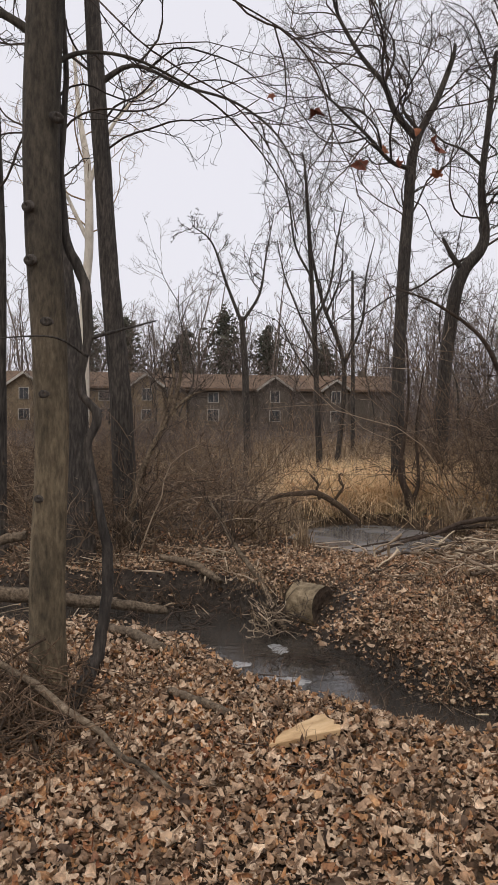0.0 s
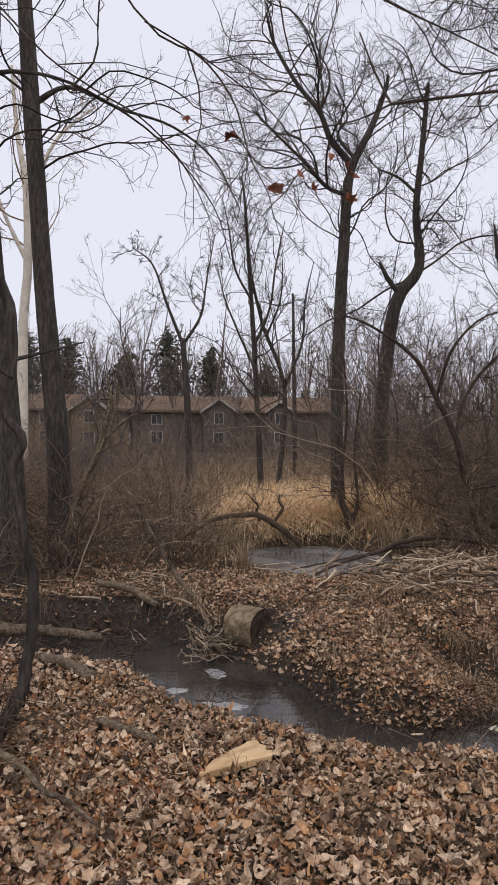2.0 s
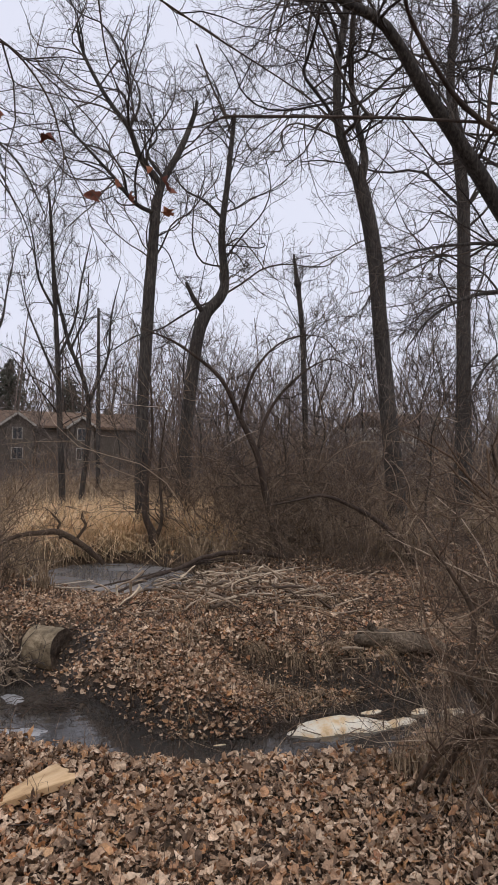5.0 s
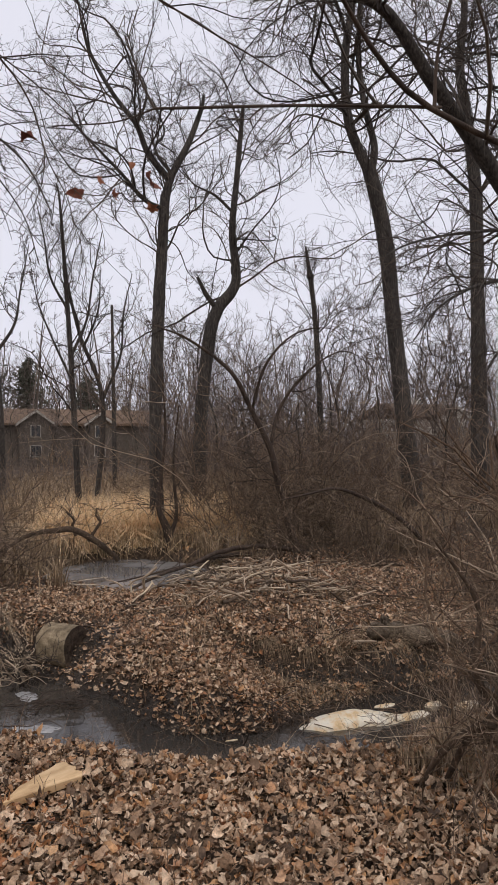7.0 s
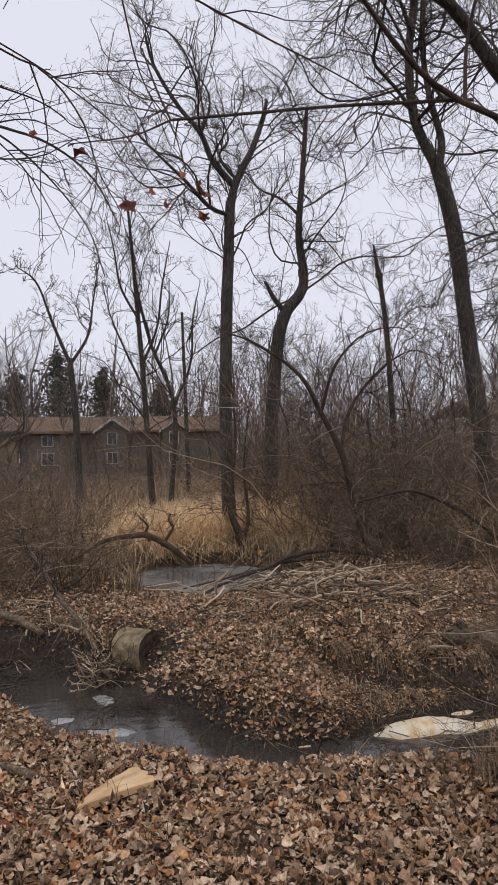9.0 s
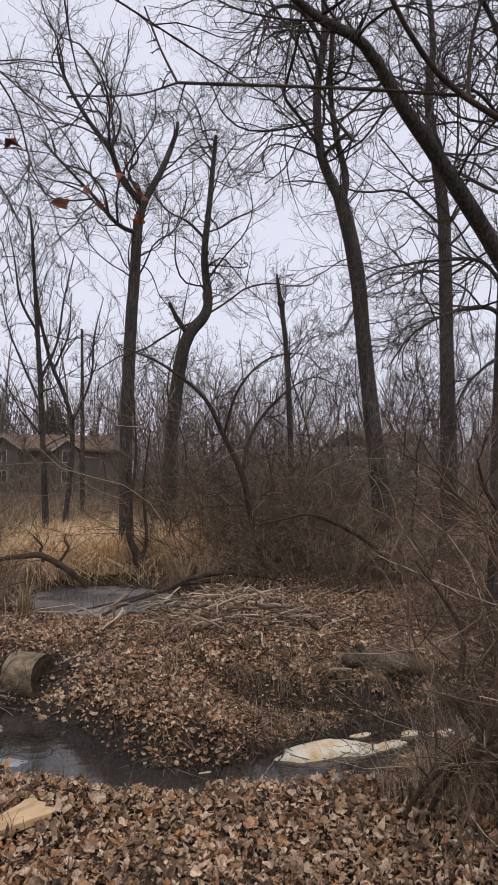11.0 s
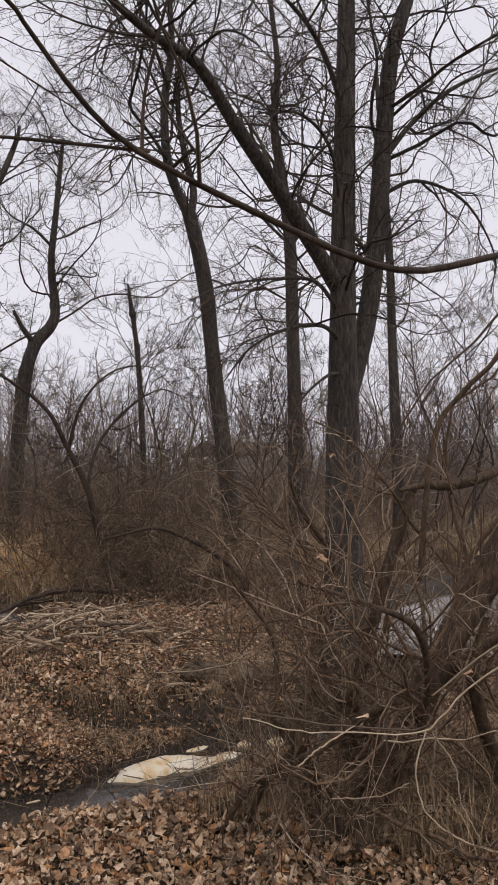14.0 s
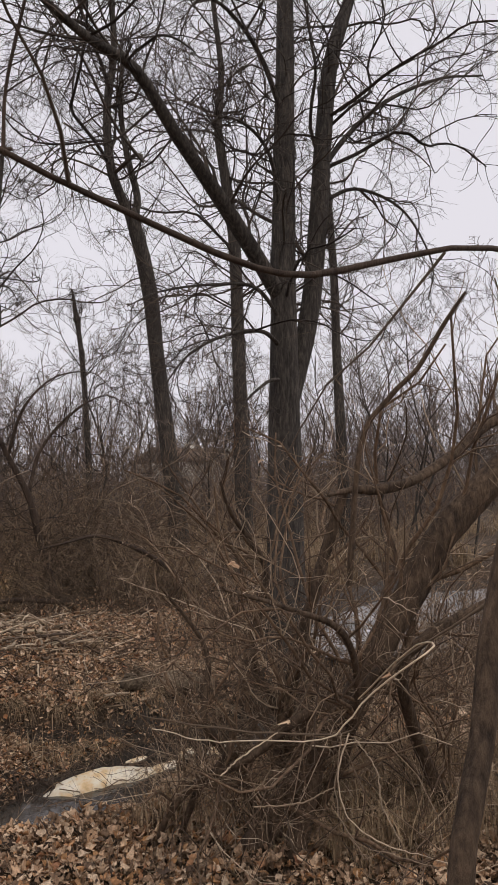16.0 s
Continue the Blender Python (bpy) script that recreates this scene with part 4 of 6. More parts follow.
def whole_leaves(pos, size, tilt, rng, curl=0.95, k=10):
    """Vertices and triangles of lobed, folded, wavy leaves, with an inner and an outer ring of points."""
    n = len(pos)
    th = np.linspace(0, 2 * np.pi, k, endpoint=False)[None] + rng.normal(size=(n, k)) * 0.09
    lobes = rng.integers(2, 6, (n, 1))
    r = 0.82 + rng.uniform(0.08, 0.36, (n, 1)) * np.cos(lobes * th + rng.uniform(0, 6.28, (n, 1))) + 0.07 * rng.normal(size=(n, k))
    wide = rng.uniform(0.4, 1.0, (n, 1))
    x = np.concatenate([np.zeros((n, 1)), 0.55 * r * np.cos(th) * wide, r * np.cos(th) * wide], 1)
    y = np.concatenate([np.zeros((n, 1)), 0.55 * r * np.sin(th), r * np.sin(th) * 1.1], 1)
    ang, rad = np.arctan2(y, x), np.hypot(x, y)
    c1, c2 = rng.normal(size=(2, n, 1)) * curl
    z = c1 * x ** 2 + c2 * 0.7 * y ** 2 + rng.uniform(-0.35, 0.6, (n, 1)) * np.abs(x) + 0.2 * rad ** 2 * np.sin(rng.integers(2, 5, (n, 1)) * ang + rng.uniform(0, 6.28, (n, 1)))
    z = z + rng.normal(size=(n, 1)) * 0.35 * np.maximum(y - 0.3, 0) ** 2 + 0.13 * rng.normal(size=z.shape)
    L = np.stack([x, y, z], -1) * size[:, None, None]
    a = rng.uniform(0, 6.283, n)
    t, b = rng.normal(size=(2, n)) * tilt
    up = unit(np.stack([t, b, np.ones(n)], -1))
    e1 = unit(np.cross(np.stack([np.sin(a), -np.cos(a), 0 * a], -1), up))
    e2 = np.cross(up, e1)
    V = pos[:, None] + L[..., :1] * e1[:, None] + L[..., 1:2] * e2[:, None] + L[..., 2:] * up[:, None]
    q = np.arange(k)
    w = (q + 1) % k
    T = np.concatenate([np.stack([0 * q, 1 + q, 1 + w], -1), np.stack([1 + q, 1 + k + q, 1 + k + w], -1), np.stack([1 + q, 1 + k + w, 1 + w], -1)])
    m = 2 * k + 1
    return V.reshape(-1, 3), (np.arange(n)[:, None, None] * m + T[None]).reshape(-1, 3)


def dry(x, y, limit=0.45):
    m, _ = bank(x, y)
    return (m < limit) & (ring(x, y, POOL) > 1.02) & (ring(x, y, POND) > 1.02)


def litter(name, label, box, n, size, lift, seed, tilt=0.35, keep=None, limit=0.45, whole=False, mat=LEAF):
    rng = np.random.default_rng(seed)
    x, y = rng.uniform(box[0], box[1], n), rng.uniform(box[2], box[3], n)
    ok = dry(x, y, limit)
    if keep is not None:
        ok &= keep(x, y, rng)
    x, y = x[ok], y[ok]
    pos = np.stack([x, y, ground_z(x, y) + rng.uniform(0.004, lift, len(x))], -1)
    half = len(x) * 2 // 3
    s = size[0] + (size[1] - size[0]) * rng.uniform(size=len(x)) ** 1.4
    if whole:
        V, F = whole_leaves(pos, s, tilt, rng)
        return tagged(new(name, mesh_of(name, V, F, mat, True)), label, "leaves", kind="stuff")
    V1, F1 = leaf_cloud(pos[:half], s[:half], tilt, rng)
    V2, F2 = leaf_cloud(pos[half:], s[half:], tilt, rng, OVAL)
    me = mesh_of(name, np.vstack([V1, V2]), np.vstack([F1, F2 + len(V1)]), mat, True)
    return tagged(new(name, me), label, "leaves", kind="stuff")


def wedge(x, y, far):
    """The stretch of the near bank between the path and the creek."""
    return (y > 1.3) & (x > -0.45 * y - 0.5) & (x < 2.2 * y) & (np.hypot(x, y) > 1.8) & (np.hypot(x, y) < far)


litter("leaf_litter", "curled brown and tan fallen leaves covering the bank", (-2.6, 5.2, 1.3, 5.2), 50000, (0.008, 0.034), 0.07, 31, 0.75, whole=True, keep=lambda x, y, r: wedge(x, y, 5.3))
litter("leaf_litter", "brown leaves along the creek edge and under the brush", (-3.2, 7.0, 1.2, 6.8), 26000, (0.014, 0.038), 0.045, 38, 0.55, keep=lambda x, y, r: ~wedge(x, y, 5.3))
litter("leaf_litter", "dry brown leaves scattered over the far bank", (-5, 9, 5, 10.5), 66000, (0.009, 0.027), 0.06, 32, 0.9, limit=0.72, mat=LEAF_BANK,
       keep=lambda x, y, r: (y > np.interp(x, FAR_X, FAR_Y) - 0.05) & (shelf(x, y) < 0.35) & (r.uniform(size=len(x)) > 0.5 * scarp(x, y)[1] * (1 - scarp(x, y)[0])) & (r.uniform(size=len(x)) < 0.5 + 0.5 * np.exp(-((x - 2.9) / 2.2) ** 2 - ((y - 7) / 1.8) ** 2)))
litter("leaf_litter", "sparse leaves under the brush and along the near bank", (-14, 18, -4, 26), 9000, (0.035, 0.07), 0.03, 33,
       keep=lambda x, y, r: (x < -3) | (x > 6) | (y > 10.5) | (y < 1.2))
litter("leaf_litter", "trodden leaves around the path", (-6, 8, -5, 1.4), 16000, (0.016, 0.036), 0.03, 39, 0.4)
litter("leaf_litter", "leaves thinning out beyond the bank", (-6.5, -2.0, 1.2, 5.2), 5000, (0.014, 0.034), 0.03, 40, 0.4)
for i, (x0, y0, sx, sy, n) in enumerate(((-0.25, 3.5, 0.8, 0.75, 3600), (0.9, 3.0, 1.2, 0.5, 600), (2.9, 6.5, 0.7, 0.6, 900), (3.2, 3.2, 1.0, 0.5, 300))):
    litter("rust_leaves", "rust-coloured leaves lying in a drift", (x0 - 2, x0 + 2, y0 - 1.6, y0 + 1.6), n * 5, (0.013, 0.03), 0.055, 330 + i, 0.6, whole=y0 < 5, mat=LEAF_RUST,
           keep=lambda x, y, r: r.uniform(size=len(x)) < 0.5 * np.exp(-((x - x0) / sx) ** 2 - ((y - y0) / sy) ** 2))
litter("wet_leaves", "wet leaves stuck to the muddy creek edge", (-2, 7, 3.8, 8.6), 1500, (0.022, 0.045), 0.008, 34, 0.12, limit=0.78)


def crumbs(box, n, seed):
    """Broken leaf scraps between the whole leaves."""
    rng = np.random.default_rng(seed)
    x, y = rng.uniform(box[0], box[1], n), rng.uniform(box[2], box[3], n)
    ok = dry(x, y, 0.5)
    x, y = x[ok], y[ok]
    pos = np.stack([x, y, ground_z(x, y) + rng.uniform(0.01, 0.045, len(x))], -1)
    V, F = leaf_cloud(pos, rng.uniform(0.006, 0.018, len(x)), 0.9, rng, ((0.0, -1.0), (0.7, -0.2), (0.4, 0.9), (-0.5, 0.7), (-0.8, -0.4)), 0.5)
    tagged(new("leaf_crumbs", mesh_of("leaf_crumbs", V, F, LEAF, False)), "broken scraps of dry leaves on the bank", "leaves", kind="stuff")


crumbs((-2.2, 4.8, 1.6, 5.2), 44000, 36)
crumbs((-1.5, 6.0, 5.2, 9.2), 26000, 37)


def single_leaves():
    """Leaves that lie loose on top of the litter, near the path."""
    rng = np.random.default_rng(35)
    kinds = []
    for i in range(10):
        V, F = whole_leaves(np.zeros((1, 3)), np.array([0.033]), 0.0, rng, 0.6, 13)
        kinds.append(mesh_of("fallen_leaf", V, F, LEAF_OBJ, True))
    made = 0
    while made < 290:
        x, y = rng.uniform(-1.6, 4.2), rng.uniform(1.9, 4.4)
        if not dry(np.array([x]), np.array([y]), 0.2)[0]:
            continue
        ob = part("fallen_leaf", kinds[made % 10], ground)
        ob.matrix_basis = pose(x, y, float(ground_z(x, y)) + rng.uniform(0.03, 0.05), *rng.normal(size=2) * 17, rng.uniform(0, 360)) @ Matrix.Scale(rng.uniform(0.75, 1.25), 4)
        made += 1


# ---------------------------------------------------------------- grasses


def grass(name, label, x, y, height, mat, seed, lean=0.35, width=0.006, curve=0.3):
    rng = np.random.default_rng(seed)
    n = len(x)
    a = rng.uniform(0, 6.283, n)
    h = rng.uniform(*height, n)
    d = np.stack([np.cos(a), np.sin(a), 0 * a], -1)
    w = np.stack([-np.sin(a), np.cos(a), 0 * a], -1) * (rng.uniform(0.6, 1.4, n) * width)[:, None]
    base = np.stack([x, y, ground_z(x, y) - 0.02], -1)
    ln = rng.uniform(0, lean, n)[:, None]
    cv = rng.uniform(0, curve, n)[:, None] * 2
    mid = base + (d * ln * 0.45 + [0, 0, 0.55]) * h[:, None]
    top = base + (d * (ln + cv) + [0, 0, 1] - np.array([0, 0, 1]) * cv * 0.6) * h[:, None]
    V = np.stack([base - w, base + w, mid - w * 0.8, mid + w * 0.8, top - w * 0.15, top + w * 0.15], 1).reshape(-1, 3)
    i = np.arange(n)[:, None] * 6
    F = np.concatenate([i + [0, 1, 3, 2], i + [2, 3, 5, 4]])
    return tagged(new(name, mesh_of(name, V, F, mat, False)), label, "grass", kind="stuff")


def scatter(n, box, keep, seed, clump=0):
    rng = np.random.default_rng(seed)
    x, y = rng.uniform(box[0], box[1], n), rng.uniform(box[2], box[3], n)
    if clump:
        cx, cy = rng.uniform(box[0], box[1], clump), rng.uniform(box[2], box[3], clump)
        i = rng.integers(0, clump, n)
        x, y = cx[i] + rng.normal(size=n) * 0.07, cy[i] + rng.normal(size=n) * 0.07
    ok = keep(x, y)
    return x[ok], y[ok]


gx, gy = scatter(52000, (1.2, 8.0, 11.2, 17.5), lambda x, y: (ring(x, y, POOL) > 1.08) & (y > 11.9 + 0.35 * np.sin(2 * x) + 0.2 * np.sin(7 * x)) & (x > 0.17 * y + 0.35 * np.sin(2.3 * y)) & (x < 0.39 * y + 0.5 * np.sin(1.7 * y)) & (np.sin(3.1 * x + y) * np.sin(2.3 * y - x) < 0.75), 41)
grass("reed_grass", "golden dry reed grass beyond the pool", gx, gy, (0.3, 0.85), STRAW, 42, 0.9, 0.0062, 0.55)
gx, gy = scatter(26000, (1.2, 8.0, 11.6, 17.5), lambda x, y: (ring(x, y, POOL) > 1.12) & (y > 12.1 + 0.35 * np.sin(2 * x)) & (x > 0.17 * y + 0.35 * np.sin(2.3 * y)) & (x < 0.39 * y + 0.5 * np.sin(1.7 * y)), 67)
grass("reed_grass", "matted golden reed grass bent over by snow", gx, gy, (0.35, 0.75), STRAW, 68, 1.6, 0.0075, 0.9)
gx, gy = scatter(9000, (0.5, 6.0, 8.8, 12.6), lambda x, y: (ring(x, y, POOL) > 1.0) & (ring(x, y, POOL) < 1.6) & ((y > 10.2) | (x < 1.7)), 43, 160)
grass("dead_grass", "straggly dead grass round the pool", gx, gy, (0.15, 0.5), STRAW_GREY, 44, 0.6)
gx, gy = scatter(5200, (0.4, 7.5, 5, 8.6), lambda x, y: dry(x, y, 0.75) & (shelf(x, y) < 0.2) & (y > np.interp(x, FAR_X, FAR_Y) - 0.05) & (y < np.interp(x, FAR_X, FAR_Y) + 0.75), 45, 130)
grass("dead_grass", "drooping dead grass tufts on the far bank edge", gx, gy, (0.1, 0.3), STRAW_GREY, 46, 1.1, 0.003, 0.9)
gx, gy = scatter(520, (2.9, 4.0, 5.5, 6.1), lambda x, y: dry(x, y, 0.8), 53, 18)
grass("dead_grass", "tan drooping grass hanging over the creek bank", gx, gy, (0.08, 0.22), STRAW_GREY, 54, 1.2, 0.003, 0.9)
gx, gy = scatter(1100, (2.4, 3.9, 2.0, 3.3), lambda x, y: dry(x, y, 0.3) & (x > 3.6 - 0.4 * y), 58, 40)
grass("dead_grass", "tall tan stalks standing among the shrub stems", gx, gy, (0.15, 0.5), STRAW_GREY, 59, 0.6, 0.002)
gx, gy = scatter(30000, (-16, 26, 13, 34), lambda x, y: (ring(x, y, POOL) > 1.1) & ((y > 17) | (x > 0.45 * y)), 47, 1500)
grass("dead_grass", "dead weeds among the brush", gx, gy, (0.3, 0.85), STRAW_GREY, 48, 0.8, 0.006, 0.6)
gx, gy = scatter(26000, (1, 16, 15.5, 30), lambda x, y: (x > 0.1 * y) & (x < 0.56 * y) & (np.sin(1.3 * x + 0.7 * y) > -0.6), 57)
grass("dead_grass", "pale tan weeds standing behind the reed grass", gx, gy, (0.45, 1.15), STRAW_GREY, 58, 0.5, 0.008, 0.4)
gx, gy = scatter(9000, (6.0, 13.5, 8.8, 13.0), lambda x, y: (ring(x, y, POND) > 1.1) & (x + y > 16) & (np.sin(1.9 * x - 1.1 * y) > -0.1), 65, 420)
grass("dead_grass", "tan dead grass in the gaps of the thicket", gx, gy, (0.3, 0.95), STRAW_GREY, 66, 0.6, 0.006, 0.5)
gx, gy = scatter(700, (-1.5, 4.5, 2.6, 4.6), lambda x, y: dry(x, y, 0.25), 49, 60)
grass("dead_grass", "thin dead stalks standing in the leaves", gx, gy, (0.06, 0.3), STEM, 50, 0.6, 0.0018)


def hanging_grass():
    """Dead grass drooping from the lip of the cut bank."""
    rng = np.random.default_rng(71)
    n, k = 430, 6
    tuft = rng.choice(np.concatenate([rng.uniform(2.75, 3.5, 6), rng.uniform(3.5, 4.3, 3), rng.uniform(-0.8, 0.7, 2)]), n)
    x = tuft + rng.normal(size=n) * 0.05
    y = np.interp(x, SCARP_X, SCARP_Y) + 0.07 * np.sin(4.3 * x + 1) + 0.04 * np.sin(11 * x) + 0.06 + rng.uniform(0, 0.12, n)
    P = np.empty((n, k, 3))
    P[:, 0] = np.stack([x, y, ground_z(x, y)], -1)
    d = unit(np.stack([rng.normal(size=n) * 0.5, -rng.uniform(0.3, 1.0, n), rng.uniform(0.3, 1.2, n)], -1))
    L = rng.uniform(0.06, 0.34, n) / (k - 1)
    for q in range(1, k):
        d = unit(d + [0, -0.12, -0.55])
        P[:, q] = P[:, q - 1] + d * L[:, None]
    R = rng.uniform(0.001, 0.0021, n)[:, None] * np.linspace(1, 0.4, k)
    tagged(new("hanging_grass", merged("hanging_grass", [(P, R)], STRAW_GREY)), "tan dead grass drooping over the cut bank", "grass", kind="stuff")


hanging_grass()
gx, gy = scatter(620, (-0.3, 2.6, 3.6, 6.2), lambda x, y: np.abs(y - np.interp(x, NEAR_X, NEAR_Y) + 0.25) < 0.3, 72, 40)
grass("dead_grass", "dead stalks standing along the water's edge", gx, gy, (0.1, 0.38), STRAW_GREY, 73, 0.6, 0.0022)
gx, gy = scatter(520, (-0.3, 2.6, 3.6, 6.2), lambda x, y: np.abs(y - np.interp(x, NEAR_X, NEAR_Y) + 0.2) < 0.35, 74, 60)
grass("dead_grass", "dark thin stems standing along the water's edge", gx, gy, (0.1, 0.34), STEM, 75, 0.6, 0.0016)
litter("wet_leaves", "brown leaves and scraps lying on the mud below the cut bank", (2.3, 5.0, 5.1, 6.3), 2600, (0.012, 0.032), 0.02, 341, 0.4, limit=0.93, mat=LEAF_BANK)
litter("wet_leaves", "brown leaves and scraps lying on the creek mud", (-1.5, 2.6, 5.2, 8.4), 3800, (0.012, 0.03), 0.02, 342, 0.4, limit=0.62, mat=LEAF_BANK, keep=lambda x, y, r: y > np.interp(x, FAR_X, FAR_Y) - 0.25)
gx, gy = scatter(1500, (2.1, 4.7, 5.35, 7.3), lambda x, y: dry(x, y, 0.6), 81, 34)
grass("dead_grass", "low tan grass tufts among leaves on the far bank", gx, gy, (0.05, 0.2), STRAW_GREY, 82, 0.9, 0.0024, 0.6)
gx, gy = scatter(420, (1.7, 4.4, 5.05, 7.2), lambda x, y: dry(x, y, 0.75), 83, 70)
grass("dead_grass", "thin dark weed stems on the far bank", gx, gy, (0.12, 0.42), STEM, 84, 0.7, 0.0017)
litter("wet_leaves", "brown leaves covering the mud slope by the channel", (1.55, 3.0, 4.95, 6.2), 2600, (0.01, 0.028), 0.03, 343, 0.6, limit=0.8, mat=LEAF_BANK)
gx, gy = scatter(3200, (2.2, 4.4, 1.5, 3.2), lambda x, y: dry(x, y, 0.2) & (x + 0.3 * y > 3.2), 51, 26)
grass("dead_grass", "dead grass stalks round the shrub base", gx, gy, (0.1, 0.36), STRAW_GREY, 52, 0.7, 0.003)

# ---------------------------------------------------------------- boughs hanging over the path


def bough(root, lines, mat, twig, per, length, seed, rmin=0.0012, up=-0.05, sides=8, slim=0.8):
    """Close boughs as limbs of a tree, with their twigs."""
    rng = np.random.default_rng(seed)
    off = np.array([*root.location, 0])
    for l in lines:
        c = spline(np.array(l) - off, 26)
        c[:, 3] *= slim
        V, F = tubes(c[None, :, :3], c[None, :, 3], sides, 0.08)
        part("bough", mesh_of("bough", V, F, mat), root)
    P, R = joined([np.array(l) - off for l in lines], 14)
    P2, R2 = grow(P, R, per[0], length[0], up=up, k=6, s0=0.15, rmin=rmin * 1.4, rng=rng, wob=0.2)
    P3, R3 = grow(P2, R2, per[1], length[1], up=up, k=5, s0=0.15, rmin=rmin, rng=rng, wob=0.25)
    tagged(part("twig_spray", merged("twig_spray", [(P2, R2), (P3, R3)], twig, 4), root, "thin bare drooping twigs"), kind="stuff")


tan_tree = [o for o in scene.objects if o.name == "tree"][0]
bough(tan_tree,
      [[(-0.65, 4.1, 4.7, 0.02), (-0.4, 3.2, 3.9, 0.011), (-0.12, 2.3, 3.2, 0.006), (0.15, 2.08, 2.71, 0.0048), (0.3, 2.1, 2.64, 0.0045), (0.4, 2.14, 2.54, 0.004), (0.45, 2.18, 2.41, 0.0032), (0.51, 2.2, 2.31, 0.0024), (0.53, 2.22, 2.24, 0.0012)],
       [(-0.65, 4.1, 4.4, 0.02), (-0.6, 3.2, 3.6, 0.009), (-0.17, 2.23, 2.72, 0.0042), (0.0, 2.29, 2.62, 0.0042), (0.15, 2.32, 2.55, 0.004), (0.27, 2.35, 2.44, 0.0033), (0.35, 2.39, 2.31, 0.0024), (0.38, 2.41, 2.23, 0.0012)],
       [(0.15, 2.08, 2.71, 0.0038), (0.33, 2.11, 2.63, 0.0035), (0.51, 2.13, 2.51, 0.003), (0.61, 2.15, 2.39, 0.0028), (0.73, 2.15, 2.32, 0.0018)],
       [(-0.64, 4.1, 5.2, 0.02), (0.1, 2.9, 4.2, 0.01), (0.42, 2.1, 3.15, 0.005), (0.59, 2.28, 2.76, 0.0036), (0.69, 2.32, 2.63, 0.003), (0.74, 2.35, 2.51, 0.0018)],
       [(-0.64, 4.1, 5.0, 0.02), (-0.1, 3.7, 4.6, 0.014), (0.6, 3.4, 3.9, 0.009), (1.2, 3.2, 3.5, 0.007), (1.9, 3.3, 3.3, 0.005), (2.4, 3.4, 3.0, 0.0025)]],
      BARK_DARK, TWIG, (10, 6), (0.17, 0.45), 61, 0.0009, slim=0.6)


def knots():
    """Swollen branch scars on the tan trunk."""
    a = np.linspace(0, 2 * np.pi, 14, endpoint=False)
    prof = ((1.0, 0.0), (0.8, 0.35), (0.5, 0.55), (0.3, 0.42), (0.08, 0.3))
    V = np.vstack([np.stack([q * np.cos(a), -np.full(14, h), q * 0.75 * np.sin(a)], -1) for q, h in prof]) * 0.042
    i = (np.arange(4)[:, None] * 14 + np.arange(14)[None]).ravel()
    j = (np.arange(4)[:, None] * 14 + (np.arange(14)[None] + 1) % 14).ravel()
    me = mesh_of("knot", V, np.stack([i, j, j + 14, i + 14], -1), BARK)
    for x, z, k in ((-0.74, 2.65, 1.0), (-0.73, 2.38, 1.0), (-0.65, 2.07, 0.9), (-0.66, 1.7, 0.8), (-0.69, 1.16, 0.7), (-0.6, 3.1, 1.0)):
        part("knot", me, tan_tree).matrix_basis = Matrix.Translation(Vector((x, 4.02, z)) - tan_tree.location) @ pose(0, 0, 0, 0, 0, (x + 0.66) * 400) @ Matrix.Scale(k, 4)


knots()


def hanging_leaves():
    rng = np.random.default_rng(62)
    kinds = []
    for i in range(4):
        V, F = whole_leaves(np.zeros((1, 3)), np.array([0.03]), 0.0, rng, 0.9, 13)
        kinds.append(mesh_of("withered_leaf", V, F, LEAF_RED, True))
    spots = ((0.27, 2.19, 2.51), (0.4, 2.19, 2.46), (0.54, 2.21, 2.33), (0.6, 2.19, 2.37), (0.64, 2.19, 2.33), (0.68, 2.15, 2.41), (0.74, 2.15, 2.37), (0.75, 2.17, 2.3))
    sizes = (0.5, 0.8, 0.85, 0.55, 0.6, 0.5, 0.9, 0.75)
    for i, (p, s) in enumerate(zip(spots, sizes)):
        ob = part("withered_leaf", kinds[i % 4], tan_tree, "curled red-brown leaf still hanging")
        ob.matrix_basis = Matrix.Translation(Vector(p) - tan_tree.location) @ pose(0, 0, 0, 70 + rng.normal() * 25, rng.normal() * 30, rng.uniform(0, 360)) @ Matrix.Scale(s, 4)


hanging_leaves()

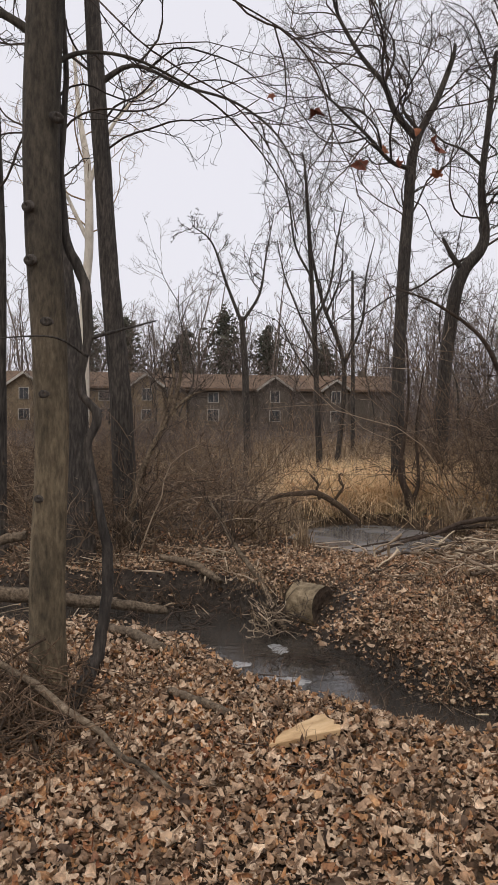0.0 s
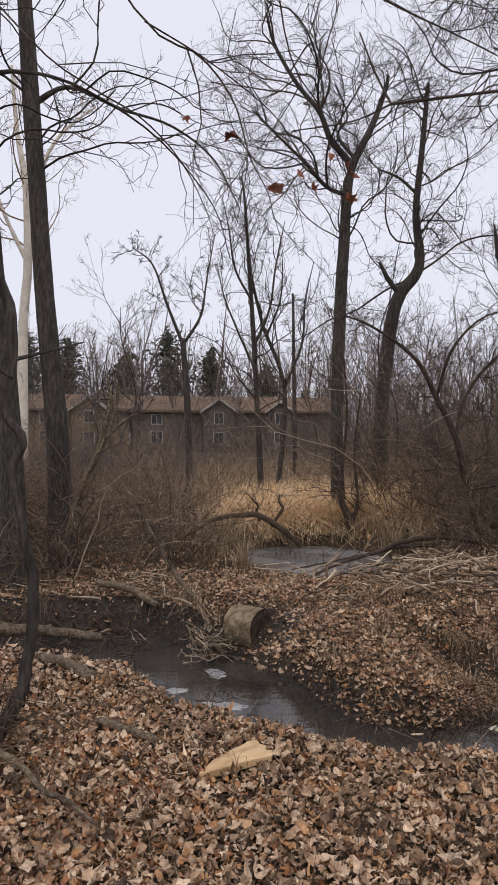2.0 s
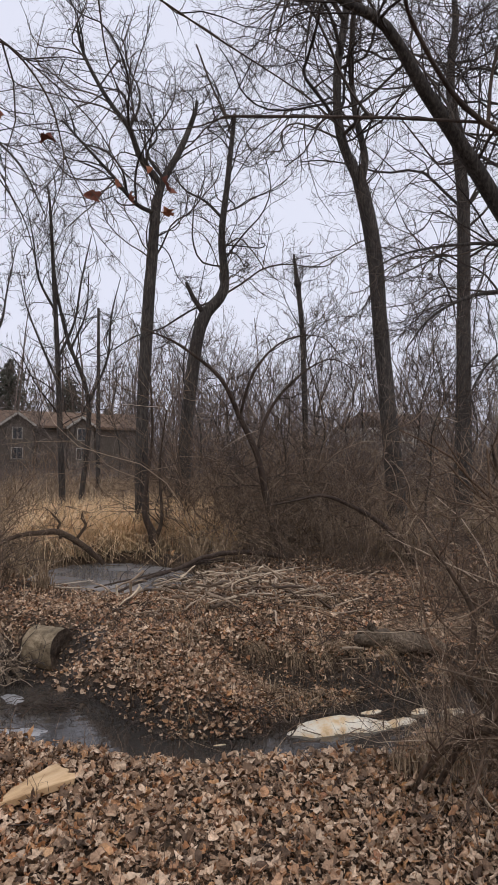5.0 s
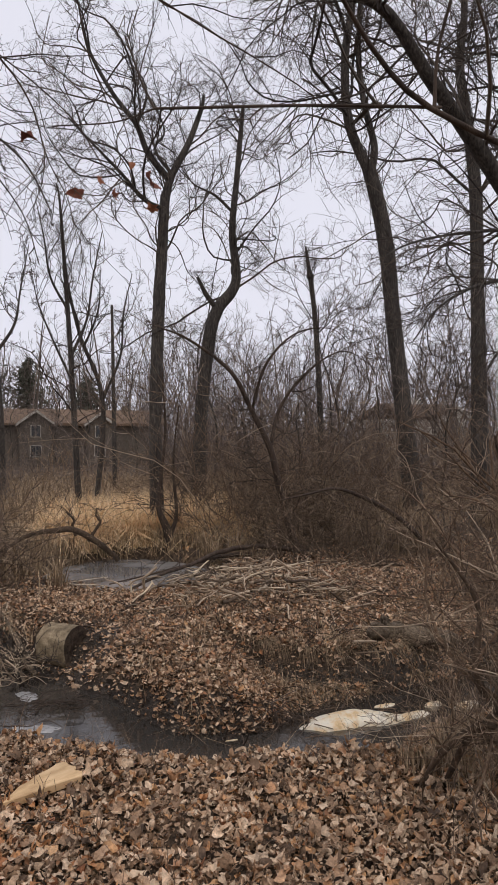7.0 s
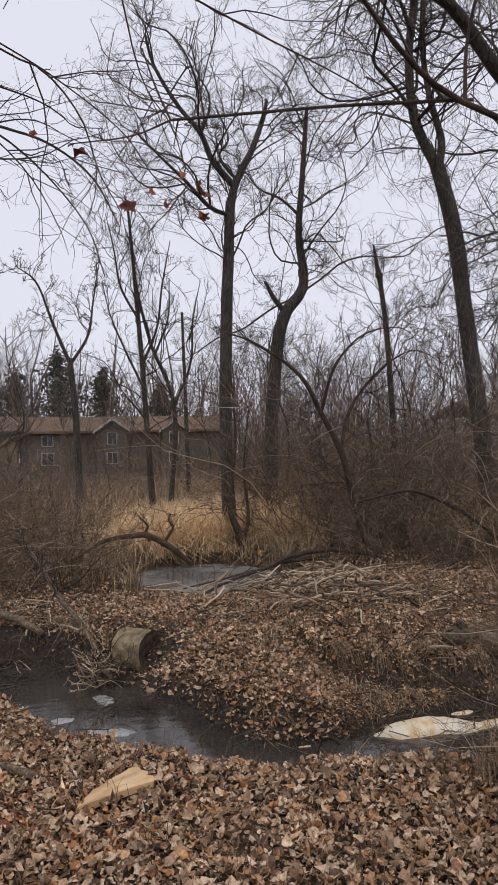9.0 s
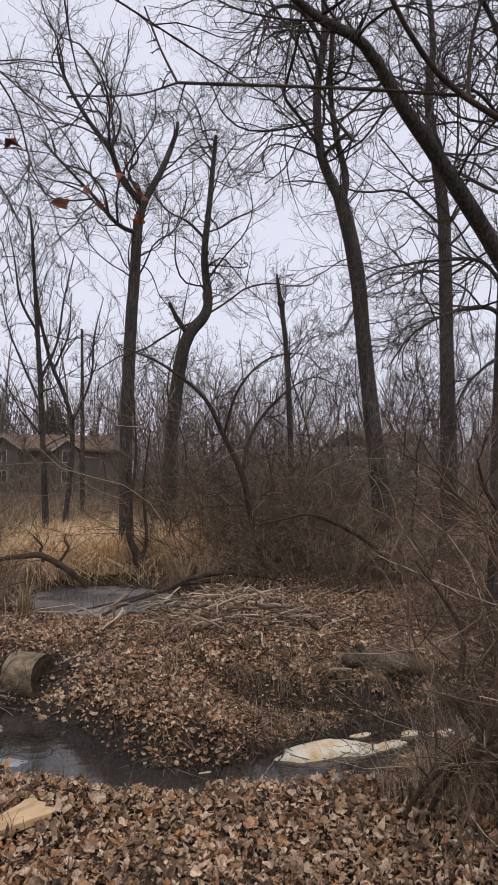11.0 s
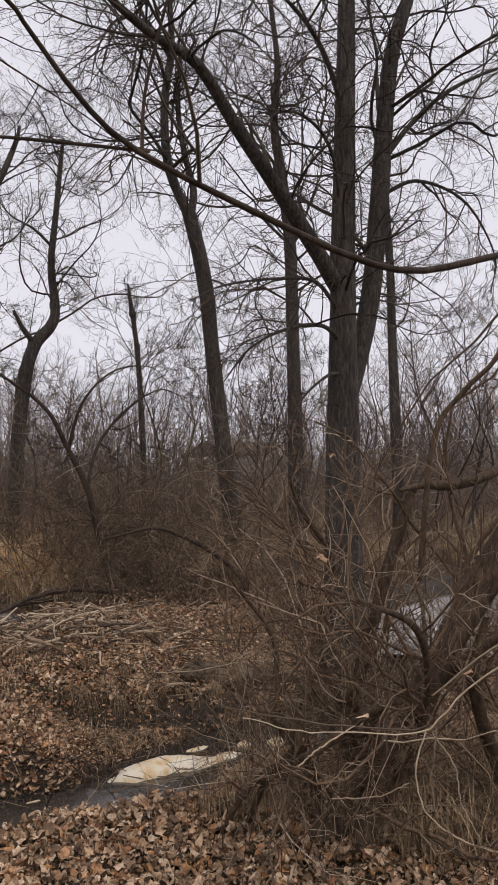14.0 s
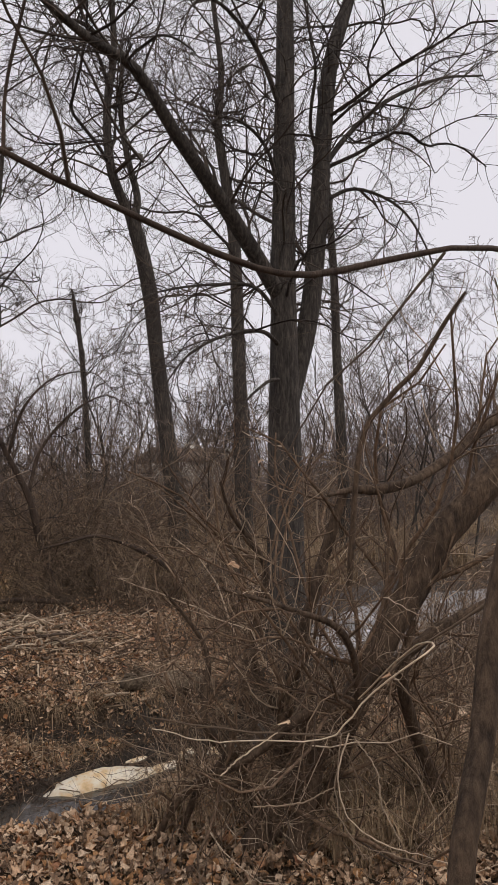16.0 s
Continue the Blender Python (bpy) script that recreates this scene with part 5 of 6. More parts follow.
near_tree = tree("slim brown trunk close to the path",
                 [(1.86, 1.13, 0.0, 0.044), (2.0, 1.15, 0.6, 0.04), (2.06, 1.15, 0.79, 0.039), (2.13, 1.15, 0.97, 0.038), (2.17, 1.15, 1.17, 0.035), (2.22, 1.13, 1.38, 0.033), (2.25, 1.1, 1.6, 0.031), (2.28, 1.06, 2.15, 0.026), (2.3, 1.0, 3.0, 0.018)],
                 mat=GNARL, crown=False, seed=63)
bough(near_tree,
      [[(2.27, 1.06, 2.15, 0.014), (1.85, 0.78, 2.08, 0.009), (1.4, 0.64, 1.99, 0.0054), (1.21, 0.68, 1.94, 0.0063), (1.1, 0.7, 1.91, 0.0061), (0.99, 0.71, 1.91, 0.006), (0.83, 0.73, 1.95, 0.0052), (0.67, 0.72, 1.98, 0.0044), (0.6, 0.71, 2.01, 0.0039), (0.53, 0.68, 2.05, 0.003), (0.49, 0.65, 2.06, 0.0026), (0.35, 0.6, 2.1, 0.0015)],
       [(0.67, 0.72, 1.98, 0.0029), (0.67, 0.71, 2.05, 0.0025), (0.68, 0.67, 2.15, 0.0022), (0.69, 0.66, 2.21, 0.0018), (0.7, 0.66, 2.4, 0.001)],
       [(0.68, 0.72, 1.985, 0.0025), (0.53, 0.74, 1.97, 0.0023), (0.35, 0.75, 1.94, 0.0018)],
       [(0.35, 0.75, 1.94, 0.0015), (0.34, 0.77, 1.98, 0.0013), (0.33, 0.79, 2.03, 0.001)],
       [(0.35, 0.75, 1.94, 0.0013), (0.31, 0.75, 1.92, 0.001), (0.25, 0.76, 1.91, 0.0007)]],
      BARK_DARK, TWIG, (3, 2), (0.2, 0.4), 64, 0.0007)

# ---------------------------------------------------------------- the large shrub by the path


def big_shrub():
    root = tagged(new("shrub"), "large tangled bare shrub with gnarled stems beside the creek", "shrub")
    root.location = (2.6, 2.7, 0)
    rng = np.random.default_rng(70)
    off = np.array([2.6, 2.7, 0, 0])
    gnarled = [[(2.52, 2.66, -0.01, 0.0632), (2.74, 2.58, 0.26, 0.0649), (3.02, 2.50, 0.54, 0.0649), (3.18, 2.41, 0.85, 0.0698), (3.34, 2.33, 1.13, 0.0746), (3.47, 2.25, 1.37, 0.0806), (3.63, 2.17, 1.54, 0.0764), (3.89, 2.08, 1.75, 0.0705), (4.48, 2.00, 2.05, 0.0676)],
               [(2.26, 3.0, -0.02, 0.012), (2.27, 2.88, 0.19, 0.015), (2.32, 2.72, 0.36, 0.017), (2.39, 2.60, 0.43, 0.018), (2.43, 2.50, 0.49, 0.018), (2.51, 2.42, 0.58, 0.02), (2.61, 2.35, 0.66, 0.023), (2.78, 2.30, 0.69, 0.028)],
               [(2.38, 2.99, -0.02, 0.011), (2.36, 2.88, 0.14, 0.014), (2.34, 2.75, 0.31, 0.015), (2.37, 2.65, 0.42, 0.018), (2.41, 2.62, 0.5, 0.015), (2.44, 2.62, 0.57, 0.005)],
               [(2.57, 2.70, -0.01, 0.043), (2.64, 2.58, 0.22, 0.040), (2.73, 2.46, 0.39, 0.035), (2.81, 2.34, 0.56, 0.032), (2.90, 2.23, 0.77, 0.030), (2.97, 2.11, 0.88, 0.027), (3.07, 1.99, 1.00, 0.025), (3.29, 1.87, 1.11, 0.018), (3.55, 1.75, 1.23, 0.007)],
               [(3.62, 2.30, -0.10, 0.032), (3.26, 2.22, 0.31, 0.030), (3.04, 2.15, 0.65, 0.028), (2.93, 2.08, 0.84, 0.025), (2.92, 2.00, 1.05, 0.013)],
               [(2.63, 2.70, -0.01, 0.041), (2.72, 2.65, 0.32, 0.037), (2.78, 2.60, 0.75, 0.032), (2.89, 2.55, 1.14, 0.030), (3.00, 2.50, 1.48, 0.025), (3.01, 2.45, 1.60, 0.015)],
               [(2.64, 2.50, -0.03, 0.053), (2.71, 2.48, 0.19, 0.052), (2.75, 2.45, 0.37, 0.040), (2.67, 2.42, 0.57, 0.028), (2.72, 2.40, 0.80, 0.019)]]
    thick = gnarled + [[(2.72, 2.75, -0.05, 0.03), (2.9, 2.8, 0.4, 0.024), (2.75, 2.85, 0.8, 0.02), (2.85, 2.85, 1.2, 0.015), (2.6, 2.8, 1.5, 0.01), (2.5, 2.75, 1.65, 0.005)],
                       [(2.7, 2.62, -0.05, 0.035), (2.85, 2.4, 0.35, 0.022), (2.72, 2.15, 0.75, 0.015), (2.48, 1.98, 1.06, 0.013), (2.15, 1.92, 1.2, 0.009), (1.85, 1.9, 1.3, 0.007)],
                       [(2.75, 2.85, -0.05, 0.026), (2.6, 2.75, 0.3, 0.02), (2.35, 2.7, 0.6, 0.015), (2.4, 2.75, 0.9, 0.011), (2.2, 2.8, 1.2, 0.006)]]
    smooth = [[(2.64, 2.20, 1.58, 0.0089), (2.76, 2.17, 1.60, 0.0158), (2.89, 2.14, 1.60, 0.0229), (3.11, 2.11, 1.64, 0.021), (3.36, 2.09, 1.75, 0.024), (3.58, 2.06, 1.89, 0.028), (3.92, 2.03, 1.99, 0.0407), (4.48, 2.00, 2.05, 0.0500)],
              [(2.75, 2.2, 1.2, 0.014), (2.73, 2.09, 1.78, 0.0105), (2.8, 1.98, 1.98, 0.0104), (2.86, 1.88, 2.09, 0.0103), (2.9, 1.77, 2.26, 0.009), (2.93, 1.69, 2.37, 0.0056)]]
    for l in thick + smooth:
        c = spline(np.array(l) - off, 26)
        V, F = tubes(c[None, :, :3], c[None, :, 3], 12, 0.12)
        part("stem", mesh_of("stem", V, F, GNARL), root)
    pale = [[(1.72, 2.20, 0.87, 0.0036), (1.81, 2.09, 0.85, 0.0044), (1.86, 1.98, 0.85, 0.0051), (1.99, 1.86, 0.83, 0.0051), (2.24, 1.75, 0.80, 0.0062), (2.21, 1.64, 0.92, 0.0059), (2.25, 1.53, 1.06, 0.0066), (2.32, 1.41, 1.16, 0.0065), (2.47, 1.30, 1.27, 0.0074)],
            [(2.06, 1.57, 0.88, 0.0042), (2.01, 1.57, 0.77, 0.004), (2.0, 1.53, 0.67, 0.0033), (2.04, 1.44, 0.61, 0.0032), (2.12, 1.32, 0.58, 0.0025)],
            [(2.07, 1.56, 0.87, 0.0034), (2.09, 1.49, 0.78, 0.0033), (2.07, 1.46, 0.7, 0.0032), (2.08, 1.4, 0.61, 0.002)],
            [(1.81, 1.72, 0.69, 0.0042), (1.91, 1.63, 0.7, 0.004), (1.99, 1.57, 0.74, 0.003)],
            [(1.87, 1.66, 0.69, 0.0033), (1.87, 1.64, 0.65, 0.0033), (1.86, 1.61, 0.59, 0.003), (1.89, 1.56, 0.55, 0.002)],
            [(1.91, 1.72, 0.88, 0.0034), (1.96, 1.69, 0.94, 0.0034), (2.06, 1.65, 1.11, 0.003)],
            [(1.75, 1.8, 0.77, 0.004), (1.81, 1.77, 0.82, 0.004), (1.91, 1.72, 0.88, 0.003)],
            [(2.3, 1.75, 0.9, 0.005), (1.9, 1.2, 1.2, 0.004), (1.5, 0.82, 1.32, 0.003), (1.44, 0.93, 1.22, 0.0028), (1.41, 1.0, 1.14, 0.0025), (1.33, 1.14, 1.12, 0.0022), (1.28, 1.24, 1.11, 0.002), (1.23, 1.34, 1.12, 0.0014)],
            [(1.42, 0.98, 1.15, 0.0022), (1.39, 0.95, 1.15, 0.0021), (1.36, 0.94, 1.06, 0.0018), (1.36, 0.9, 1.0, 0.0017), (1.4, 0.84, 0.98, 0.0016), (1.44, 0.78, 0.97, 0.0013)]]
    for l in pale:
        c = spline(np.array(l) - off, 30)
        c[:, 3] *= 0.62
        c[:, :3] += rng.normal(size=(30, 3)) * 0.0013
        V, F = tubes(c[None, :, :3], c[None, :, 3], 7, 0.06)
        part("stem", mesh_of("stem", V, F, STICK), root, "thin pale bent stem")
    P, R = joined([np.array(l) - off for l in thick], 14)
    P1, R1 = grow(P, R, 13, 0.6, up=0.14, k=8, s0=0.1, wob=0.24, rmin=0.0028, rng=rng)
    P2, R2 = grow(P1, R1, 7, 0.6, up=0.06, k=6, s0=0.1, wob=0.26, rmin=0.0016, rng=rng)
    P3, R3 = grow(P2, R2, 5, 0.55, up=0.02, k=5, s0=0.1, wob=0.3, rmin=0.0009, rng=rng)
    tagged(part("side_growth", merged("side_growth", [(P1, R1)], STEM, 5), root), kind="stuff")
    tagged(part("twig_tangle", merged("twig_tangle", [(P2, R2), (P3, R3)], TWIG_SHRUB, 3), root, "dense tangle of thin brown twigs"), kind="stuff")
    for i, (x, y, s) in enumerate(((0.25, 0.1, 0.95), (0.55, 0.2, 1.1), (0.95, -0.1, 1.0), (0.55, -0.5, 0.85), (1.25, -0.5, 0.9), (0.95, -0.85, 0.7), (1.5, -0.1, 1.0), (-0.1, 0.3, 0.7), (0.05, -0.1, 0.75))):
        ob = tagged(part("stem_clump", bush_mesh("stem_clump", 71 + i, 15, 1.45, 0.6, TWIG_SHRUB, 0.0042, (6, 5), 0.7), root), kind="stuff")
        ob.matrix_basis = pose(x, y, 0, 0, 0, 70 * i) @ Matrix.Scale(s, 4)
    V, F = whole_leaves(np.zeros((1, 3)), np.array([0.017]), 0.0, rng, 0.9, 13)
    me = mesh_of("withered_leaf", V, F, LEAF_OBJ, True)
    for p in ((1.42, 1.3, 1.45), (2.37, 2.3, 1.73), (1.85, 1.6, 0.95), (2.0, 1.35, 1.1)):
        part("withered_leaf", me, root, "tan leaf caught in the twigs").matrix_basis = Matrix.Translation(Vector(p) - root.location) @ pose(0, 0, 0, 60, 20, p[0] * 200)


big_shrub()

# ---------------------------------------------------------------- thickets


def thickets():
    rng = np.random.default_rng(80)
    near = [bush_mesh("stems", 81 + i, 18, 1.5, 0.8, TWIG_RED if i < 3 else TWIG_TAN, 0.011, (5, 4), 0.7, split=6) for i in range(4)]
    dense = [bush_mesh("stems", 91 + i, 17, 3.3, 0.75, TWIG_RED, 0.0095, (7, 4), 0.85, 0.3, split=6) for i in range(4)]
    far = [bush_mesh("stems", 96 + i, 14, 2.5, 0.7, TWIG_HAZED if i else TWIG_TAN, 0.0105, (6, 3), 0.5, split=4) for i in range(4)]
    canes = [bush_mesh("stems", 86 + i, 22, 2.4, 1.1, TWIG_RED, 0.0065, (6, 3), 1.5, 0.3, split=5) for i in range(3)]

    def plant(kinds, n, box, scale, label, group, keep=lambda x, y: True):
        made = 0
        while made < n:
            x, y = rng.uniform(box[0], box[1]), rng.uniform(box[2], box[3])
            if not keep(x, y) or ring(x, y, POOL) < 1.25 or ring(x, y, POND) < 1.15:
                continue
            root = tagged(new("thicket"), label, "shrub", group)
            root.matrix_basis = pose(x, y, float(ground_z(x, y)), 0, 0, rng.uniform(0, 360)) @ Matrix.Scale(rng.uniform(*scale), 4)
            stems, tangle = kinds[made % len(kinds)]
            for s in stems:
                part("stem", s, root)
            tagged(part("twig_tangle", tangle, root, "thin tangled side twigs"), kind="stuff")
            made += 1

    plant(near, 20, (-5.5, 1.2, 9.0, 13), (0.7, 1.2), "tangled bare brown thicket on the far bank", "thickets by the creek", lambda x, y: x < 0.9 or y > 11)
    plant(near, 12, (-4.5, -0.9, 5.2, 8.6), (0.5, 0.9), "low bare brush beside the tan tree", "thickets by the creek")
    plant(dense, 13, (4.5, 8.6, 10.2, 14), (0.75, 1.2), "dense red-brown briar tangle round a leaning stem", "briar tangles", lambda x, y: x + y > 15.4)
    plant(near, 5, (4.6, 8.0, 8.6, 10.4), (0.45, 0.8), "low bare briar patch behind the dam", "briar tangles")
    plant(dense, 11, (8, 18, 9.5, 18), (0.7, 1.1), "dense bare thicket below the big tree", "briar tangles")
    plant(near, 12, (5.0, 8.6, 4.4, 6.6), (0.5, 0.85), "bare brush in front of the backwater", "thickets by the creek")
    plant(near, 10, (4.4, 7.2, 3.0, 4.5), (0.45, 0.8), "bare brush standing before the pale backwater", "thickets by the creek")
    plant(near, 8, (4.9, 9, 6.2, 9), (0.35, 0.65), "low bare brush along the creek", "thickets by the creek", lambda x, y: y > np.interp(x, FAR_X, FAR_Y) + 0.6)
    plant(canes, 22, (-4.5, 3.4, 9.4, 14.5), (0.6, 1.05), "arching brown bramble canes behind the creek", "bramble canes", lambda x, y: x < 0.16 * y - 0.6 or y < 10)
    plant(canes, 9, (4.2, 7.5, 9.6, 12.5), (0.6, 0.9), "arching red-brown bramble canes by the dam", "bramble canes", lambda x, y: x > 0.43 * y)
    plant(far, 72, (-10, 14, 17.5, 36), (0.6, 1.0), "low thin grey-brown brush before the houses", "far brush", lambda x, y: x < 0.34 * y)
    plant(far, 58, (6, 26, 16, 30), (0.85, 1.3), "tall thin grey-brown brush", "far brush", lambda x, y: x > 0.34 * y)
    plant(far, 30, (10, 48, 30, 62), (0.9, 1.5), "distant grey-brown leafless brush below the trees", "far brush", lambda x, y: x > 0.34 * y and not 0.68 < x / y < 0.86)


thickets()

# ---------------------------------------------------------------- woods behind


def wild_tree(seed, height, mat, twig, name="tree"):
    """A bare tree of the woods, at the origin."""
    rng = np.random.default_rng(seed)
    r = height * 0.0064
    x = np.cumsum(rng.normal(size=6) * 0.035 * height)
    y = np.cumsum(rng.normal(size=6) * 0.035 * height)
    zs = np.linspace(0, height * 0.8, 6)
    trunk = [(a - x[0], b - y[0], z, r * (1 - 0.14 * i)) for i, (a, b, z) in enumerate(zip(x, y, zs))]
    limbs = []
    for i in range(6):
        s = rng.uniform(1.8, 4.6)
        j = int(s)
        p = np.array(trunk[j][:3]) * (1 - s % 1) + np.array(trunk[j + 1][:3]) * (s % 1)
        a = rng.uniform(0, 6.28)
        d = unit(np.array([np.cos(a), np.sin(a), rng.uniform(0.7, 1.6)]))
        l = height * rng.uniform(0.22, 0.4)
        bend = rng.normal(size=3) * 0.1 * l
        limbs.append([(*p, r * 0.46), (*(p + d * l * 0.4 + bend), r * 0.27), (*(p + d * l * 0.75 + [0, 0, l * 0.08] + bend), r * 0.15), (*(p + d * l + [0, 0, l * 0.2]), r * 0.08)])
    return tree("bare leafless tree in the woods behind", trunk, limbs, mat, twig, per=(5, 5, 3), length=(0.66, 0.55, 0.5), up=0.25, sides=7, trunk_per=12, fine=3, limb_sides=5, s0=0.3, rmin=0.0085, seed=seed + 1, group="trees of the woods behind")


def woods():
    rng = np.random.default_rng(101)
    kinds = [wild_tree(110 + i, h, BARK, TWIG_HAZED) for i, h in enumerate((9, 10, 8, 11, 7.5))]
    first = True
    made = 0
    while made < 50:
        a, d = radians(rng.uniform(-22, 68)), rng.uniform(25, 80)
        x, y = d * math.sin(a), d * math.cos(a)
        if y < 15 or (-0.25 < a < 0.32 and d < 73 and rng.uniform() < 0.75):
            continue
        m = pose(x, y, 0, 0, 0, rng.uniform(0, 360)) @ Matrix.Scale(rng.uniform(0.75, 1.15) * (1.1 if d > 35 else 0.8), 4)
        if made < len(kinds):
            kinds[made].matrix_basis = m
        else:
            copy_thing(kinds[made % len(kinds)], m)
        made += 1
    for i, (x, h) in enumerate(((-24, 1.5), (-20, 1.2), (-17, 1.7), (-11, 1.4), (-5, 1.6), (0, 1.5), (3.5, 1.35), (9.5, 1.45), (15, 1.3), (19, 1.4), (23, 1.5), (27, 1.7), (7, 1.2), (-8, 1.3))):
        copy_thing(kinds[i % len(kinds)], pose(x, 86 + (i * 7) % 5, 0, 0, 0, 61 * i) @ Matrix.Scale(h, 4))
    for i in range(46):
        a, d = radians(rng.uniform(-19, 18)), rng.uniform(30, 71)
        copy_thing(kinds[(i + 1) % len(kinds)], pose(d * math.sin(a), d * math.cos(a), 0, 0, 0, 83 * i) @ Matrix.Scale(rng.uniform(0.4, 0.85), 4))
    for i in range(20):
        a, d = radians(rng.uniform(17, 66)), rng.uniform(17, 34)
        copy_thing(kinds[i % len(kinds)], pose(d * math.sin(a), d * math.cos(a), 0, 0, 0, rng.uniform(0, 360)) @ Matrix.Scale(rng.uniform(0.45, 0.75), 4))
    for i, (x, y) in enumerate(((6.4, 14.8), (8.7, 11.2), (11.3, 16.0), (13.4, 10.6), (14.5, 13.0))):
        copy_thing(kinds[(i + 2) % len(kinds)], pose(x, y, 0, 0, 0, 77 * i) @ Matrix.Scale(0.42 + 0.07 * (i % 4), 4))
    # the far edge of the woods
    n = 2600
    a, d = np.radians(np.where(rng.uniform(size=n) < 0.3, rng.uniform(-30, 80, n), rng.uniform(17, 72, n))), rng.uniform(45, 110, n)
    P = np.empty((n, 4, 3))
    P[:, 0] = np.stack([d * np.sin(a), d * np.cos(a), 0 * a - 0.3], -1)
    h = rng.uniform(2.5, 6.5, n)
    far_houses = (np.degrees(a) > -20) & (np.degrees(a) < 18)
    h = np.where(far_houses, np.where(rng.uniform(size=n) < 0.5, h * 0.8, np.minimum(h * 0.42, 1.9)), h * 1.1)
    dirn = unit(np.stack([rng.normal(size=n) * 0.3, rng.normal(size=n) * 0.3, np.ones(n)], -1))
    for q in range(1, 4):
        dirn = unit(dirn + rng.normal(size=(n, 3)) * 0.2)
        P[:, q] = P[:, q - 1] + dirn * (h / 3)[:, None]
    R = (h * 0.009)[:, None] * np.linspace(1, 0.3, 4)
    P2, R2 = grow(P, R, 7, 0.6, up=0.2, k=3, s0=0.05, rmin=0.024, rng=rng, spread=(0.6, 1.3))
    tagged(new("far_woods", merged("far_woods", [(P, R), (P2, R2)], TWIG_HAZED)), "low grey-brown undergrowth below the far woods", "woods", kind="stuff")
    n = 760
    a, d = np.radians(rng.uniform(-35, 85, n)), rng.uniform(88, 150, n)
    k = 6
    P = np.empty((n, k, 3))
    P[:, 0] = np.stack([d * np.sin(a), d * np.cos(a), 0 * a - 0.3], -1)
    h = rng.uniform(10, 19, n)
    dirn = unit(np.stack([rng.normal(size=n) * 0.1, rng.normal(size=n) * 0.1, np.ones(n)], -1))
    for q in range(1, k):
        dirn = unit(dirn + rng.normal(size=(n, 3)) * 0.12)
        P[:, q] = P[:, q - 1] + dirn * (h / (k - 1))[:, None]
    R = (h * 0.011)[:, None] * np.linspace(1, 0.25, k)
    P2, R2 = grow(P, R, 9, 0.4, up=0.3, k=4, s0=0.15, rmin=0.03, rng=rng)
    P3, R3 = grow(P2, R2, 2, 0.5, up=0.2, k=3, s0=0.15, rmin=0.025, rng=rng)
    tagged(new("far_woods", merged("far_woods", [(P, R), (P2, R2), (P3, R3)], TWIG_HAZED)), "line of bare woods far behind, haze in its colour", "woods", kind="stuff")


woods()


def pine(x, y, h, seed):
    rng = np.random.default_rng(seed)
    root = tagged(new("pine_tree"), "dark green conifer behind the houses", "tree", "conifers")
    root.location = (x, y, 0)
    c = spline([(0, 0, -0.2, h * 0.018), (0, 0, h * 0.5, h * 0.012), (0, 0, h, 0.02)], 10)
    part("trunk", mesh_of("trunk", *tubes(c[None, :, :3], c[None, :, 3], 7), BARK_DARK), root)
    n = 2300
    z = h * (0.2 + 0.8 * rng.uniform(size=n) ** 0.8)
    tier, a0 = np.floor(z / 0.9), rng.uniform(0, 6.28, n)
    reach = np.minimum((h - z) * 0.95 + 0.9, 3.9) * (0.8 + 0.3 * np.sin(tier * 2.4 + seed) * np.sin(tier + a0))
    a = tier * 1.7 + np.floor(rng.uniform(0, 6, n)) * 1.047 + 0.35 * np.sin(tier * 5 + seed) + rng.normal(size=n) * 0.3
    rr = reach * rng.uniform(0.1, 1.0, n) * (0.7 + 0.4 * np.sin(2 * a + tier * 3 + seed))
    pos = np.stack([rr * np.cos(a), rr * np.sin(a), (tier + 0.5) * 0.9 + 0.42 * rng.normal(size=n) + rr * 0.12], -1)
    V, F = leaf_cloud(pos, rng.uniform(0.12, 0.34, n), 0.9, rng, OVAL, 0.5)
    part("foliage", mesh_of("foliage", V, F, NEEDLE, False), root)


for i, (x, y, h) in enumerate(((6.0, 93, 13.6), (11.4, 94, 11.8), (-5.7, 93, 12.4), (-10.5, 94, 13), (-14, 96, 12), (1.2, 95, 11.2), (19, 97, 10))):
    pine(x, y, h, 200 + i)

# ---------------------------------------------------------------- houses


def box(name, x0, x1, y0, y1, z0, z1, mat, parent, label=""):
    bm = bmesh.new()
    bmesh.ops.create_cube(bm, size=1)
    bmesh.ops.scale(bm, vec=(x1 - x0, y1 - y0, z1 - z0), verts=bm.verts)
    bmesh.ops.translate(bm, vec=((x0 + x1) / 2, (y0 + y1) / 2, (z0 + z1) / 2), verts=bm.verts)
    bmesh.ops.bevel(bm, geom=bm.edges[:], offset=min(x1 - x0, y1 - y0, z1 - z0) * 0.06, segments=1, affect="EDGES")
    return part(name, from_bm(name, bm, mat), parent, label)


def roof(name, rows, mat, parent):
    """A roof or gable prism: the profile rows (a, z) along one axis, drawn out along the other."""
    prof, along, lo, hi = rows
    bm = bmesh.new()
    ends = []
    for v in (lo, hi):
        ends.append([bm.verts.new((p, v, z) if along == "y" else (v, p, z)) for p, z in prof])
    bm.faces.new(ends[0])
    bm.faces.new(ends[1][::-1])
    for i in range(len(prof)):
        j = (i + 1) % len(prof)
        bm.faces.new((ends[0][i], ends[0][j], ends[1][j], ends[1][i]))
    bmesh.ops.recalc_face_normals(bm, faces=bm.faces)
    return part(name, from_bm(name, bm, mat), parent)


